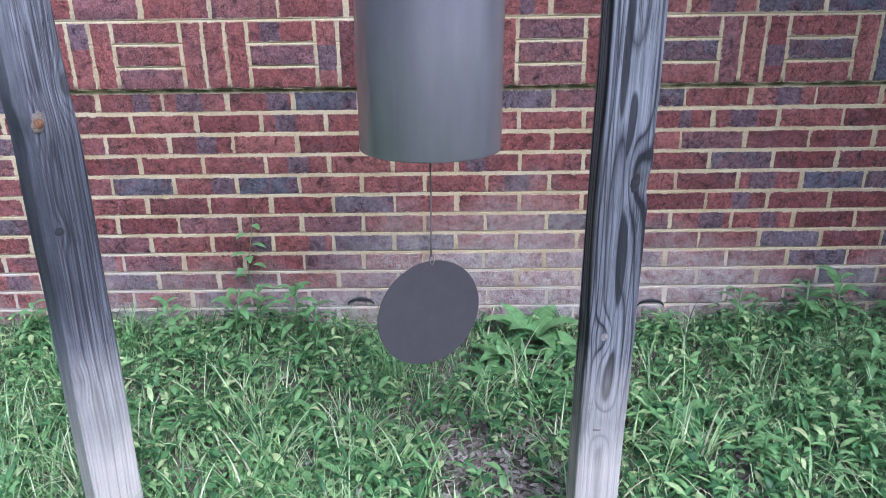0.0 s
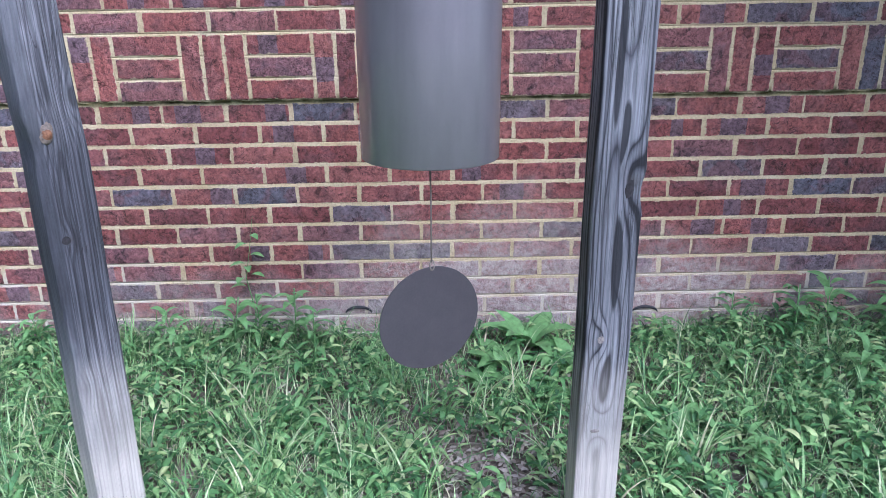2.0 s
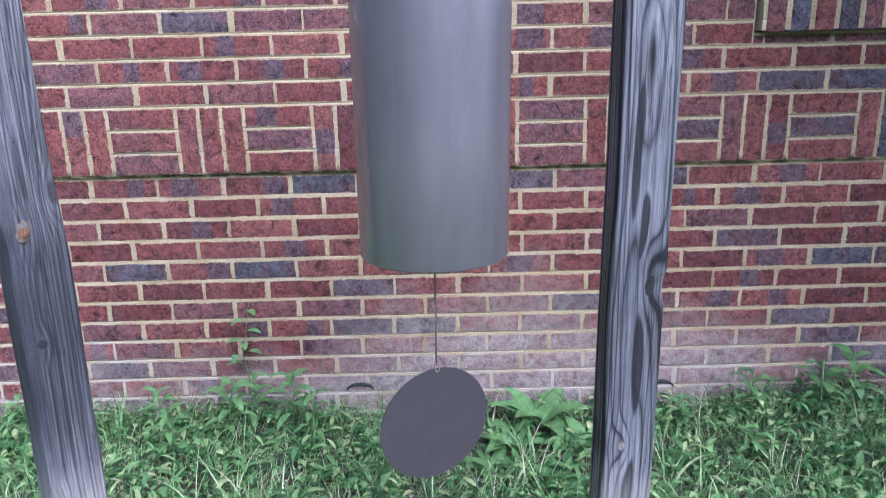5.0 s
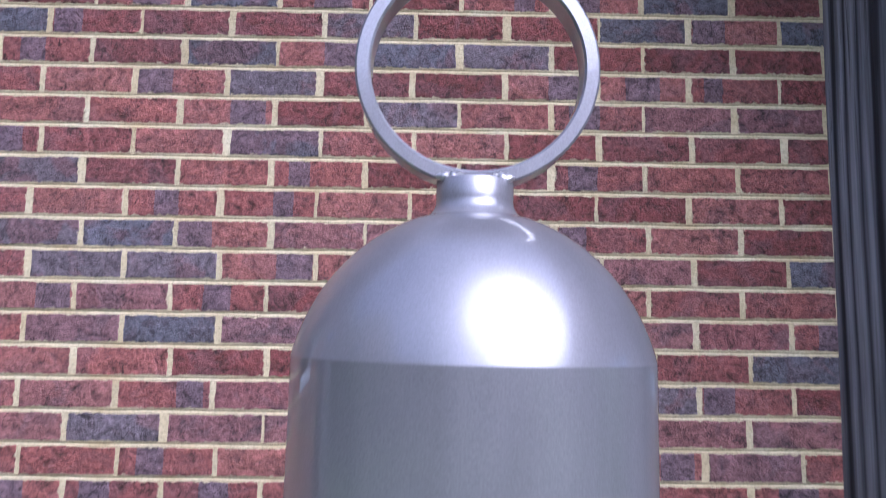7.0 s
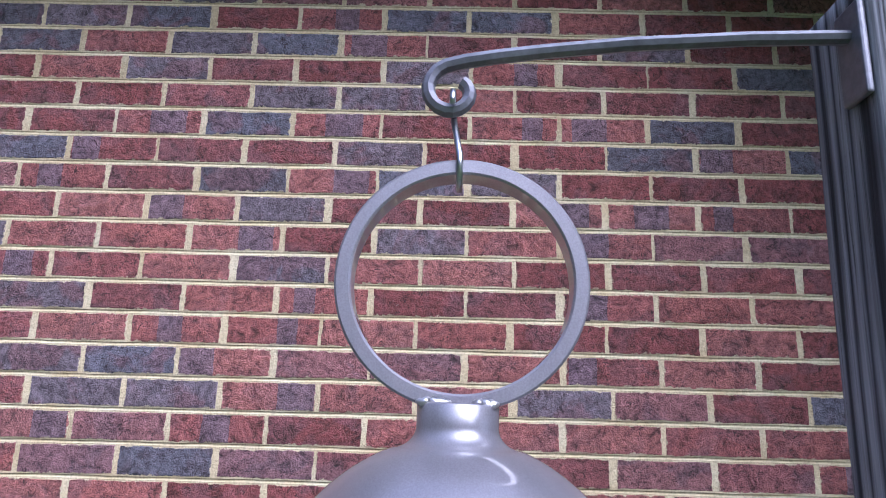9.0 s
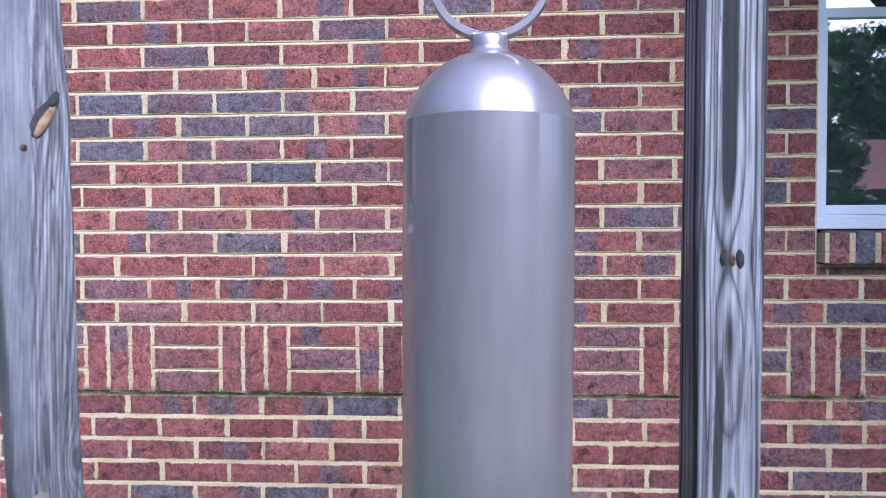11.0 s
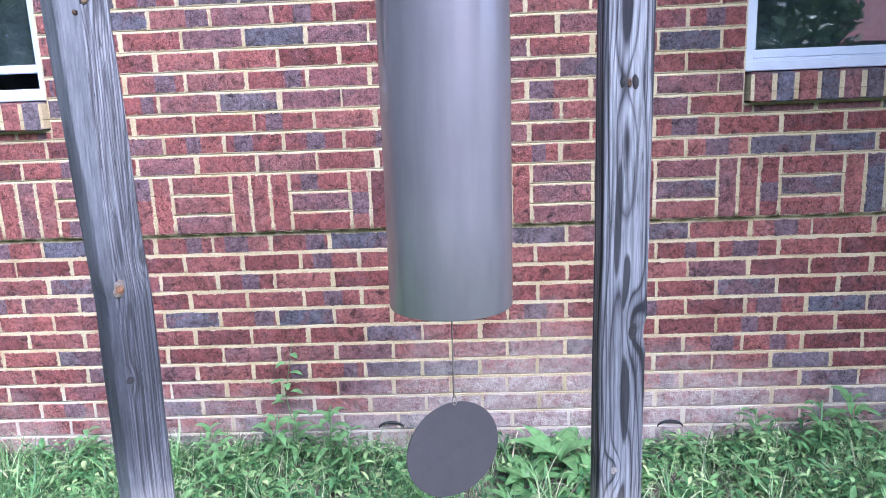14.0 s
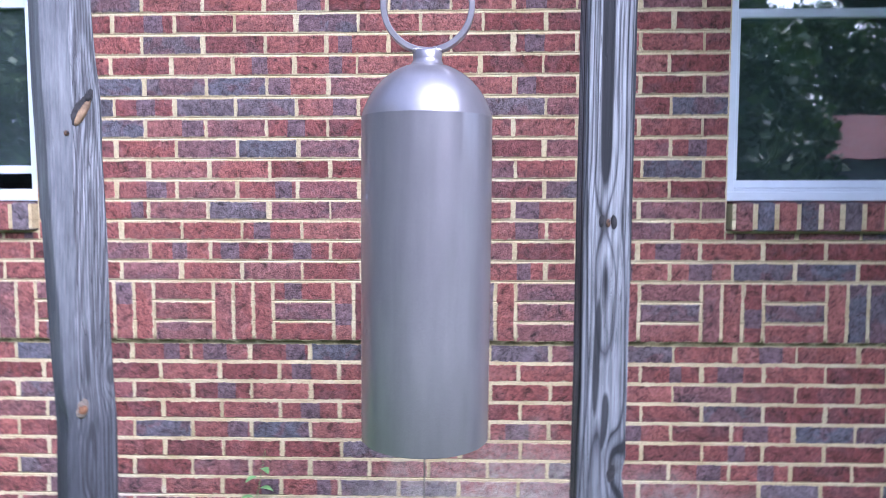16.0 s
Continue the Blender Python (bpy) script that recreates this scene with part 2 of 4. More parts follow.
def wood_material(name, seed, knots, tone, freq, span, bleach, sharp, mid_dark, wane=0.0, lines=(0.0, 0.0, 0.0), hearts=()):
    """Weathered post: rings cut along the grain, bent round knots (u, z, size, stretch, swell, ink), bleached towards the foot."""
    n = Nodes(name)
    co = n.coords()
    x, y, z = n.xyz(co)[0:3]
    low = n.coords((1, 1, 0.55))
    off = n.t.nodes.new("ShaderNodeVectorMath")
    off.operation = "ADD"
    off.inputs[1].default_value = (seed, seed * 0.7, seed * 1.3)
    n.t.links.new(n.coords((0.25, 0.25, 1.0)), off.inputs[0])
    slow = n.noise(off.outputs[0], 1.9, 1.0, 0.4)
    slow2 = n.noise(off.outputs[0], 2.1, 1.5, 0.5)
    x0 = n.m("MULTIPLY_ADD", slow, 0.05, -0.027)
    d = n.m("MULTIPLY_ADD", slow2, span, -span * 0.5)
    u = n.m("SUBTRACT", x, x0)
    f = n.m("SQRT", n.m("ADD", n.m("MULTIPLY", u, u), n.m("ADD", n.m("MULTIPLY", d, d), n.m("MULTIPLY", n.m("ADD", y, 0.05), n.m("ADD", y, 0.05)))))
    ink = None
    for ku, kz, ks, stretch, swell, black in knots:
        du = n.m("DIVIDE", n.m("SUBTRACT", x, ku), ks)
        dz = n.m("DIVIDE", n.m("SUBTRACT", z, kz), ks * stretch)
        r2 = n.m("ADD", n.m("MULTIPLY", du, du), n.m("MULTIPLY", dz, dz))
        f = n.m("ADD", f, n.m("MULTIPLY", n.m("EXPONENT", n.m("MULTIPLY", r2, -1.0)), swell))
        dz2 = n.m("DIVIDE", n.m("SUBTRACT", z, kz), ks * 0.62)
        du2 = n.m("DIVIDE", n.m("SUBTRACT", x, ku), ks * 0.5)
        core = n.m("EXPONENT", n.m("MULTIPLY", n.m("ADD", n.m("MULTIPLY", du2, du2), n.m("MULTIPLY", dz2, dz2)), -1.0))
        core = n.m("MULTIPLY", core, black)
        ink = core if ink is None else n.m("MAXIMUM", ink, core)
    fine = n.noise(n.coords((60, 60, 2.5)), 3.0, 4.0, 0.6)
    f = n.m("ADD", f, n.m("MULTIPLY", n.noise(n.coords((30, 30, 3)), 1.5, 3.0, 0.5), 0.0035))
    ring = n.m("POWER", n.m("MULTIPLY_ADD", n.m("SINE", n.m("MULTIPLY", f, freq)), 0.5, 0.5), sharp)
    wide = n.m("MULTIPLY_ADD", n.m("SINE", n.m("MULTIPLY_ADD", f, freq * 0.31, seed)), 0.5, 0.5)
    uneven = n.noise(n.coords((38, 38, 1.2)), 1.3, 3.0, 0.6)
    g = n.m("ADD", n.m("MULTIPLY", ring, 0.52), n.m("MULTIPLY", wide, 0.36))
    g = n.m("ADD", g, n.m("MULTIPLY", n.m("SUBTRACT", uneven, 0.42), 0.55))
    dark, mid, pale = tone
    col = n.ramp(g, [(0.27, dark), (0.38, tuple(a * 0.6 + b * 0.4 for a, b in zip(dark, mid))), (0.47, mid), (0.70, pale)])
    col = n.mix(1.0, col, n.ramp(fine, [(0.28, 0.45), (0.5, 1.0), (0.75, 1.35)]), "MULTIPLY")
    fibre = n.noise(n.coords((150, 150, 2.2)), 2.2, 3.0, 0.65)
    col = n.mix(1.0, col, n.ramp(fibre, [(0.34, 0.66), (0.5, 1.0), (0.68, 1.22)]), "MULTIPLY")
    check = n.noise(n.coords((70, 70, 1.1)), 2.0, 2.0, 0.5, 0.4)
    check = n.ramp(n.m("ABSOLUTE", n.m("SUBTRACT", check, 0.5)), [(0.004, 1.0), (0.014, 0.0)])
    check = n.m("MULTIPLY", check, n.ramp(n.noise(n.coords((9, 9, 2)), 2.0, 2.0, 0.5), [(0.48, 0.0), (0.58, 0.8)]))
    col = n.mix(check, col, (0.035, 0.035, 0.040))
    # crisp latewood lines along the grain, parting round the knots
    sway = n.noise(n.coords((5, 5, 1.1)), 1.6, 2.0, 0.5)
    xw = n.m("ADD", x, n.m("MULTIPLY_ADD", sway, 0.016, -0.008))
    for ku, kz, ks, stretch, swell, black in knots:
        du = n.m("DIVIDE", n.m("SUBTRACT", x, ku), ks)
        dz = n.m("DIVIDE", n.m("SUBTRACT", z, kz), ks * stretch * 0.8)
        near = n.m("EXPONENT", n.m("MULTIPLY", n.m("ADD", n.m("MULTIPLY", du, du), n.m("MULTIPLY", dz, dz)), -0.6))
        xw = n.m("SUBTRACT", xw, n.m("MULTIPLY", n.m("MULTIPLY", du, near), ks * 0.55))
    freq_l, strong_l, clear = lines
    line = n.m("POWER", n.m("MULTIPLY_ADD", n.m("SINE", n.m("MULTIPLY", xw, freq_l)), 0.5, 0.5), 5.0)
    line = n.m("MULTIPLY", line, n.ramp(n.noise(n.coords((45, 45, 1.6)), 1.7, 3.0, 0.6), [(0.36, 0.15), (0.58, strong_l)]))
    line = n.m("MULTIPLY", line, n.ramp(n.m("MULTIPLY", n.m("SUBTRACT", n.m("ABSOLUTE", xw), clear), 100.0), [(0.0, 0.0 if clear else 1.0), (0.3, 1.0)]))
    line_col = (0.018, 0.019, 0.025)
    for hu, hz, hl, hw in hearts:
        dx = n.m("DIVIDE", n.m("SUBTRACT", xw, hu), hw)
        dz = n.m("DIVIDE", n.m("SUBTRACT", z, hz), hl)
        e = n.m("ADD", n.m("MULTIPLY", dx, dx), n.m("POWER", n.m("ABSOLUTE", dz), 3.0))
        line = n.m("MAXIMUM", line, n.ramp(e, [(0.55, 0.88), (1.0, 0.0)]))
    col = n.mix(line, col, line_col)
    stain = n.noise(low, 6.0, 4.0, 0.6)
    col = n.mix(1.0, col, n.ramp(stain, [(0.32, 0.72), (0.62, 1.1)]), "MULTIPLY")
    # smooth blue-grey waney face along one side
    if wane:
        skin = n.ramp(n.noise(n.coords((14, 14, 2.4)), 2.4, 5.0, 0.65), [(0.30, (0.085, 0.089, 0.108)), (0.50, (0.165, 0.173, 0.197)), (0.70, (0.255, 0.264, 0.292))])
        side = n.ramp(n.m("MULTIPLY", n.m("SUBTRACT", n.m("MULTIPLY", n.m("ADD", x, n.m("MULTIPLY", n.m("SUBTRACT", stain, 0.5), 0.02)), -1.0), wane), 100.0), [(0.0, 0.0), (0.35, 0.85)])
        col = n.mix(side, col, skin)
    # grey-black weathered tone, darker across the middle of the post
    mid_band = n.m("MULTIPLY", n.ramp(n.m("ADD", z, n.m("MULTIPLY", n.m("SUBTRACT", stain, 0.5), 0.3)), [(0.55, 0.0), (0.75, 1.0)]),
              n.ramp(n.m("MULTIPLY", n.m("ADD", z, n.m("MULTIPLY", n.m("SUBTRACT", stain, 0.5), 0.5)), 0.5), [(0.51, 1.0), (0.68, 0.0)]))
    col = n.mix(n.m("MULTIPLY", mid_band, mid_dark), col, n.mix(1.0, col, (0.22, 0.23, 0.27), "MULTIPLY"))
    # sun- and splash-bleached foot
    foot = n.ramp(n.m("ADD", n.m("MULTIPLY", n.m("SUBTRACT", bleach, z), 2.6), n.m("MULTIPLY", n.m("SUBTRACT", stain, 0.5), 0.8)), [(0.0, 0.0), (0.60, 0.93)])
    pale_col = n.mix(1.0, n.ramp(g, [(0.05, (0.43, 0.40, 0.37)), (0.40, (0.56, 0.52, 0.485)), (0.9, (0.63, 0.59, 0.55))]), n.ramp(fine, [(0.3, 0.85), (0.6, 1.0)]), "MULTIPLY")
    col = n.mix(foot, col, pale_col)
    if ink is not None:
        col = n.mix(n.m("MULTIPLY", ink, 0.8), col, (0.055, 0.045, 0.042))
    h = n.m("SUBTRACT", n.m("ADD", n.m("MULTIPLY", g, 0.8), n.m("ADD", n.m("MULTIPLY", fine, 0.5), n.m("MULTIPLY", fibre, 0.5))), n.m("MULTIPLY_ADD", check, 0.9, n.m("MULTIPLY", line, 0.5)))
    return n.done(col, 0.85, 0.0, n.bump(h, 0.65, 0.0028))


def plain(name, color, rough=0.6, metal=0.0, var=0.15, scale=40.0, bump=0.15):
    n = Nodes(name)
    pos = n.coords()
    f = n.noise(pos, scale, 4.0, 0.6)
    c = n.mix(1.0, tuple(color), n.ramp(f, [(0.25, 1.0 - var), (0.75, 1.0 + var)]), "MULTIPLY")
    c = n.mix(1.0, c, n.ramp(n.noise(pos, scale * 0.08, 3.0, 0.5), [(0.3, 1.0 - var), (0.7, 1.0 + var * 0.5)]), "MULTIPLY")
    return n.done(c, rough, metal, n.bump(f, bump, 0.001))


def bell_material():
    n = Nodes("hammered_bell_paint")
    pos = n.coords()
    big = n.noise(n.coords((1, 1, 0.35)), 9.0, 3.0, 0.5)
    c = n.ramp(big, [(0.3, (0.205, 0.194, 0.222)), (0.7, (0.275, 0.263, 0.295))])
    fine = n.noise(pos, 900.0, 2.0, 0.5)
    c = n.mix(1.0, c, n.ramp(fine, [(0.3, 0.9), (0.7, 1.1)]), "MULTIPLY")
    # long vertical streaks of thin and thick paint
    streak = n.noise(n.coords((1, 1, 0.10)), 30.0, 3.0, 0.55)
    c = n.mix(1.0, c, n.ramp(streak, [(0.35, 0.93), (0.65, 1.06)]), "MULTIPLY")
    n.bsdf.inputs["Coat Weight"].default_value = 0.85
    n.bsdf.inputs["Coat IOR"].default_value = 1.75
    n.bsdf.inputs["Coat Roughness"].default_value = 0.035
    dents = n.m("MULTIPLY", n.noise(pos, 22.0, 2.0, 0.5), 5.0)
    return n.done(c, n.m("MULTIPLY_ADD", big, 0.10, 0.36), 0.42, n.bump(n.m("ADD", dents, fine), 0.06, 0.001))


BELL = bell_material()
WELD = plain("weld_bead", (0.55, 0.53, 0.54), 0.28, 0.8, 0.15, 200.0, 0.4)
SAIL = plain("sail_paint", (0.088, 0.081, 0.093), 0.5, 0.3, 0.08, 300.0, 0.1)
IRON = plain("forged_iron", (0.17, 0.17, 0.20), 0.42, 0.4, 0.25, 120.0, 0.3)
STEEL = plain("zinc_steel", (0.50, 0.50, 0.52), 0.3, 1.0, 0.15, 200.0, 0.1)
CORD = plain("cord_fibre", (0.26, 0.23, 0.20), 0.8, 0.0, 0.2, 600.0, 0.3)
VINYL = plain("white_vinyl", (0.60, 0.66, 0.74), 0.4, 0.0, 0.05, 20.0, 0.05)
GASKET = plain("dark_gasket", (0.03, 0.03, 0.035), 0.7)
ROOM = plain("room_paint", (0.45, 0.47, 0.48), 0.9)
KNOT_ORANGE = plain("resinous_knot", (0.22, 0.105, 0.055), 0.8, 0.0, 0.6, 160.0, 0.7)
KNOT_RIM = plain("knot_rim", (0.20, 0.165, 0.140), 0.85, 0.0, 0.5, 200.0, 0.7)
KNOT_GREY = plain("grey_knot", (0.25, 0.225, 0.21), 0.85, 0.0, 0.5, 220.0, 0.7)
KNOT = plain("knot_wood", (0.135, 0.078, 0.052), 0.85, 0.0, 0.6, 160.0, 0.6)
SCAR = plain("torn_wood", (0.29, 0.190, 0.115), 0.8, 0.0, 0.5, 90.0, 0.8)
HOLE = plain("knot_hole", (0.032, 0.030, 0.034), 0.9, 0.0, 0.5, 150.0, 0.5)


def glass_material():
    n = Nodes("window_glass")
    out = n.t.nodes["Material Output"]
    gl = n.t.nodes.new("ShaderNodeBsdfGlossy")
    gl.inputs["Roughness"].default_value = 0.015
    tr = n.t.nodes.new("ShaderNodeBsdfTransparent")
    tr.inputs[0].default_value = (0.62, 0.72, 0.72, 1)
    fr = n.t.nodes.new("ShaderNodeFresnel")
    fr.inputs["IOR"].default_value = 1.9
    n.t.links.new(n.bump(n.noise(n.coords(), 3.0, 2.0, 0.5), 0.25, 0.004), gl.inputs["Normal"])
    mx = n.t.nodes.new("ShaderNodeMixShader")
    n.t.links.new(n.m("MINIMUM", n.m("MULTIPLY_ADD", fr.outputs[0], 2.6, 0.06), 1.0), mx.inputs[0])
    n.t.links.new(tr.outputs[0], mx.inputs[1])
    n.t.links.new(gl.outputs[0], mx.inputs[2])
    # pale haze mixed into the glass to lift its dark reflections
    lift_haze = n.t.nodes.new("ShaderNodeBsdfDiffuse")
    lift_haze.inputs[0].default_value = (0.42, 0.55, 0.58, 1)
    mx2 = n.t.nodes.new("ShaderNodeMixShader")
    n.t.links.new(n.m("MULTIPLY_ADD", n.noise(n.coords(), 5.0, 4.0, 0.6), 0.05, 0.01), mx2.inputs[0])
    n.t.links.new(mx.outputs[0], mx2.inputs[1])
    n.t.links.new(lift_haze.outputs[0], mx2.inputs[2])
    n.t.links.new(mx2.outputs[0], out.inputs[0])
    return n.mat


GLASS = glass_material()


def leaf_material(name, stops, rough=0.5):
    n = Nodes(name)
    r = n.t.nodes.new("ShaderNodeNewGeometry").outputs["Random Per Island"]
    c = n.ramp(r, stops)
    c = n.mix(1.0, c, n.ramp(n.noise(n.world_pos(), 45.0, 3.0, 0.6), [(0.3, 0.7), (0.7, 1.25)]), "MULTIPLY")
    n.bsdf.inputs["Subsurface Weight"].default_value = 0.0
    mat = n.done(c, rough)
    tl = n.t.nodes.new("ShaderNodeBsdfTranslucent")
    n.t.links.new(c, tl.inputs[0])
    mx = n.t.nodes.new("ShaderNodeMixShader")
    mx.inputs[0].default_value = 0.16
    n.t.links.new(n.bsdf.outputs[0], mx.inputs[1])
    n.t.links.new(tl.outputs[0], mx.inputs[2])
    n.t.links.new(mx.outputs[0], n.t.nodes["Material Output"].inputs[0])
    return mat


GRASS = leaf_material("grass_blades", [(0.0, (0.040, 0.11, 0.040)), (0.25, (0.13, 0.29, 0.10)), (0.55, (0.285, 0.47, 0.175)), (0.80, (0.46, 0.64, 0.32)), (0.92, (0.60, 0.66, 0.42)), (1.0, (0.62, 0.55, 0.40))], 0.5)
WEED = leaf_material("weed_leaves", [(0.0, (0.035, 0.105, 0.040)), (0.4, (0.11, 0.265, 0.09)), (0.75, (0.25, 0.45, 0.17)), (1.0, (0.52, 0.62, 0.30))], 0.48)
LITTER = leaf_material("dead_leaves", [(0.0, (0.20, 0.16, 0.13)), (0.5, (0.36, 0.31, 0.275)), (1.0, (0.56, 0.51, 0.465))], 0.8)
CROWN = leaf_material("tree_leaves", [(0.0, (0.05, 0.10, 0.03)), (0.6, (0.09, 0.17, 0.045)), (1.0, (0.17, 0.26, 0.07))])


def soil_material():
    n = Nodes("yard_soil")
    pos = n.world_pos()
    y = n.xyz(pos)[1]
    a = n.ramp(n.noise(pos, 11.0, 5.0, 0.6), [(0.3, (0.09, 0.07, 0.055)), (0.55, (0.18, 0.15, 0.12)), (0.75, (0.30, 0.26, 0.22))])
    a = n.mix(1.0, a, n.ramp(n.noise(pos, 90.0, 4.0, 0.6), [(0.3, 0.55), (0.7, 1.3)]), "MULTIPLY")
    lawn = n.ramp(n.noise(pos, 2.2, 5.0, 0.6), [(0.3, (0.035, 0.075, 0.022)), (0.7, (0.075, 0.13, 0.035))])
    x = n.xyz(pos)[0]
    reach = n.m("MAXIMUM", n.m("MULTIPLY", n.m("ABSOLUTE", n.m("SUBTRACT", x, 0.1)), 0.75), n.m("MULTIPLY", y, -1.0))
    fac = n.ramp(n.m("MULTIPLY", n.m("ADD", reach, n.m("MULTIPLY", n.m("SUBTRACT", n.noise(pos, 3.0, 4.0, 0.65), 0.5), 1.2)), 0.5), [(0.62, 0.0), (0.74, 1.0)])
    return n.done(n.mix(fac, a, lawn), 0.95, 0.0, n.bump(n.noise(pos, 60.0, 5.0, 0.65), 0.9, 0.01))


SOIL = soil_material()

# ---------------------------------------------------------------- the brick wall
MOD, COURSE, X_LEFT = 0.2032, 0.0677, -1.0
BAND_LOW, BAND_TOP = 0.8648, 1.0681
RECESS = 0.012
WALL_X0, WALL_X1, WALL_TOP = -3.4, 3.4, 2.93
# openings: x from, x to, underside of the sill bricks, top
OPENINGS = [(0.902, 1.818, 1.238, 2.52), (-2.300, -1.387, 1.238, 2.52)]
# brick tones course by course, from the first brick named: r red, d deep red, p mauve, b blue-grey, m flashed, . any
TONES = {
    21: (-1, "bbbdmbbrddb"), 20: (-1, "brbbmddbdddb"), 19: (-1, "drbddbmddbd"), 18: (-1, "ddpbbrddddd"), 17: (-1, "ddmbmdmmbdd"), 16: (-1, "bmddbddbmbd"),
    15: (-1, "pmdbmbbdddd"), 14: (-1, "rrmbddmmmdr"), 13: (-1, "brrmdbrmppd"), 12: (-2, "dmrrbrrddrdd"), 11: (-1, "rbdrmddmrrr"), 10: (-2, "rrrmmrrddrdr"),
    9: (-1, "bbbmpprmrdp"), 8: (-2, "bmbbmrrbpdbr"), 7: (-1, "bmpmdrrrrrr"), 6: (-2, "drpbpprdppmd"), 5: (-1, "rrrddrprrbr"), 4: (-2, "rmpmpprdbmdr"),
    3: (-1, "mpbppprmppp"), 2: (-2, "rrrmrrrmmpr"), 1: (-1, "pmmmmrpdrmr"), 0: (-2, "mprprrrmrmm"),
    -1: (-2, "dmmmbrrbpbrmr"), -2: (-1, "drdmmrrrrmmrd"), -3: (-1, "rmrdrrrdrpdd"), -4: (-1, "drrmrrmrrrbdd"), -5: (-2, "rbmbrrrmrmdmbb"),
    -6: (-1, "rdrrbrrrrdmdd"), -7: (-1, "dppprrpbpmmdd"), -8: (-1, "prmmbbrprrrbd"), -9: (-1, "prrprprpmrd"), -10: (-1, "bpprppprprd"),
}


def tone_at(row, k, rng):
    first, run = TONES.get(row, (0, ""))
    t = run[k - first] if 0 <= k - first < len(run) else "."
    return t if t != "." else rng.choice("rrrrddppmmbb")


def wall_slab(name, z0, z1, face):
    """A wall leaf with mortar face, cut round the openings, its face lightly uneven."""
    xs = sorted({WALL_X0, WALL_X1, *[v for o in OPENINGS if o[2] < z1 and o[3] > z0 for v in o[:2]]})
    zs = sorted({z0, z1, *[v for o in OPENINGS for v in o[2:] if z0 < v < z1]})
    bm = bmesh.new()
    back = 0.24

    def fill(a, b, step):
        m = max(1, round((b - a) / step))
        return [a + (b - a) * i / m for i in range(m + 1)]

    for xa, xb in zip(xs, xs[1:]):
        for za, zb in zip(zs, zs[1:]):
            cx, cz = (xa + xb) / 2, (za + zb) / 2
            if any(o[0] < cx < o[1] and o[2] < cz < o[3] for o in OPENINGS):
                continue
            gx, gz = fill(xa, xb, 0.025), fill(za, zb, 0.0225)
            grid = []
            for u in gx:
                col = []
                for w in gz:
                    edge = u in (xa, xb) or w in (za, zb)
                    bumpy = 0.0 if edge else 0.0009 * noise.noise(Vector((u * 30, 3.1, w * 30)))
                    col.append(bm.verts.new((u, face + bumpy, w)))
                grid.append(col)
            for i in range(len(gx) - 1):
                for j in range(len(gz) - 1):
                    bm.faces.new((grid[i][j], grid[i + 1][j], grid[i + 1][j + 1], grid[i][j + 1]))
            c = [bm.verts.new(p) for p in ((xa, back, za), (xb, back, za), (xb, back, zb), (xa, back, zb))]
            q = [grid[0][0], grid[-1][0], grid[-1][-1], grid[0][-1]]
            f = [bm.verts.new(v.co) for v in q]
            bm.faces.new((c[3], c[2], c[1], c[0]))
            for i in range(4):
                j = (i + 1) % 4
                bm.faces.new((f[j], f[i], c[i], c[j]))
    me = bpy.data.meshes.new(name)
    bm.to_mesh(me)
    bm.free()
    me.materials.append(MORTAR)
    return tagged(new(name, me), kind="structure")


wall_upper = tagged(wall_slab("wall_north", BAND_LOW, WALL_TOP, 0.0022), "red and blue-grey brick house wall with cream mortar joints", "wall")
wall_lower = tagged(wall_slab("wall_plinth", -0.3, BAND_LOW, RECESS + 0.0022), "red brick wall foot with pale lime bloom above the grass", "wall")


def brick_shape(rng):
    """A unit brick face (1 x 1) with worn edges: front grid, rounded rim, sides. Depth is in metres."""
    nx, nz = 5, 3
    verts, faces = [], []
    for i in range(nx):
        for j in range(nz):
            u, w = i / (nx - 1) - 0.5, j / (nz - 1) - 0.5
            edge = i in (0, nx - 1) or j in (0, nz - 1)
            iu, iw = (0.974, 0.91) if edge else (1, 1)
            verts.append((u * iu + rng.uniform(-0.004, 0.004), rng.uniform(-0.0016, 0.0008) + (0.0006 if edge else -0.0004), w * iw + rng.uniform(-0.02, 0.02)))
    for i in range(nx - 1):
        for j in range(nz - 1):
            a = i * nz + j
            faces.append((a, a + nz, a + nz + 1, a + 1))
    loop = [i * nz for i in range(nx)] + [(nx - 1) * nz + j for j in range(1, nz)] + [i * nz + nz - 1 for i in range(nx - 2, -1, -1)] + [j for j in range(nz - 2, 0, -1)]
    base = len(verts)
    for k in loop:
        i, j = divmod(k, nz)
        verts.append(((i / (nx - 1) - 0.5) + rng.uniform(-0.011, 0.008) * (1 if i in (0, nx - 1) else 0), 0.0032, (j / (nz - 1) - 0.5) + rng.uniform(-0.055, 0.04) * (1 if j in (0, nz - 1) else 0)))
    m = len(loop)
    for k in range(m):
        v = verts[base + k]
        verts.append((v[0], 0.03, v[2]))
    for k in range(m):
        l = (k + 1) % m
        faces.append((loop[l], loop[k], base + k, base + l))
        faces.append((base + l, base + k, base + m + k, base + m + l))
    return verts, faces


rng = random.Random(5)
SHAPES = [brick_shape(rng) for _ in range(14)]


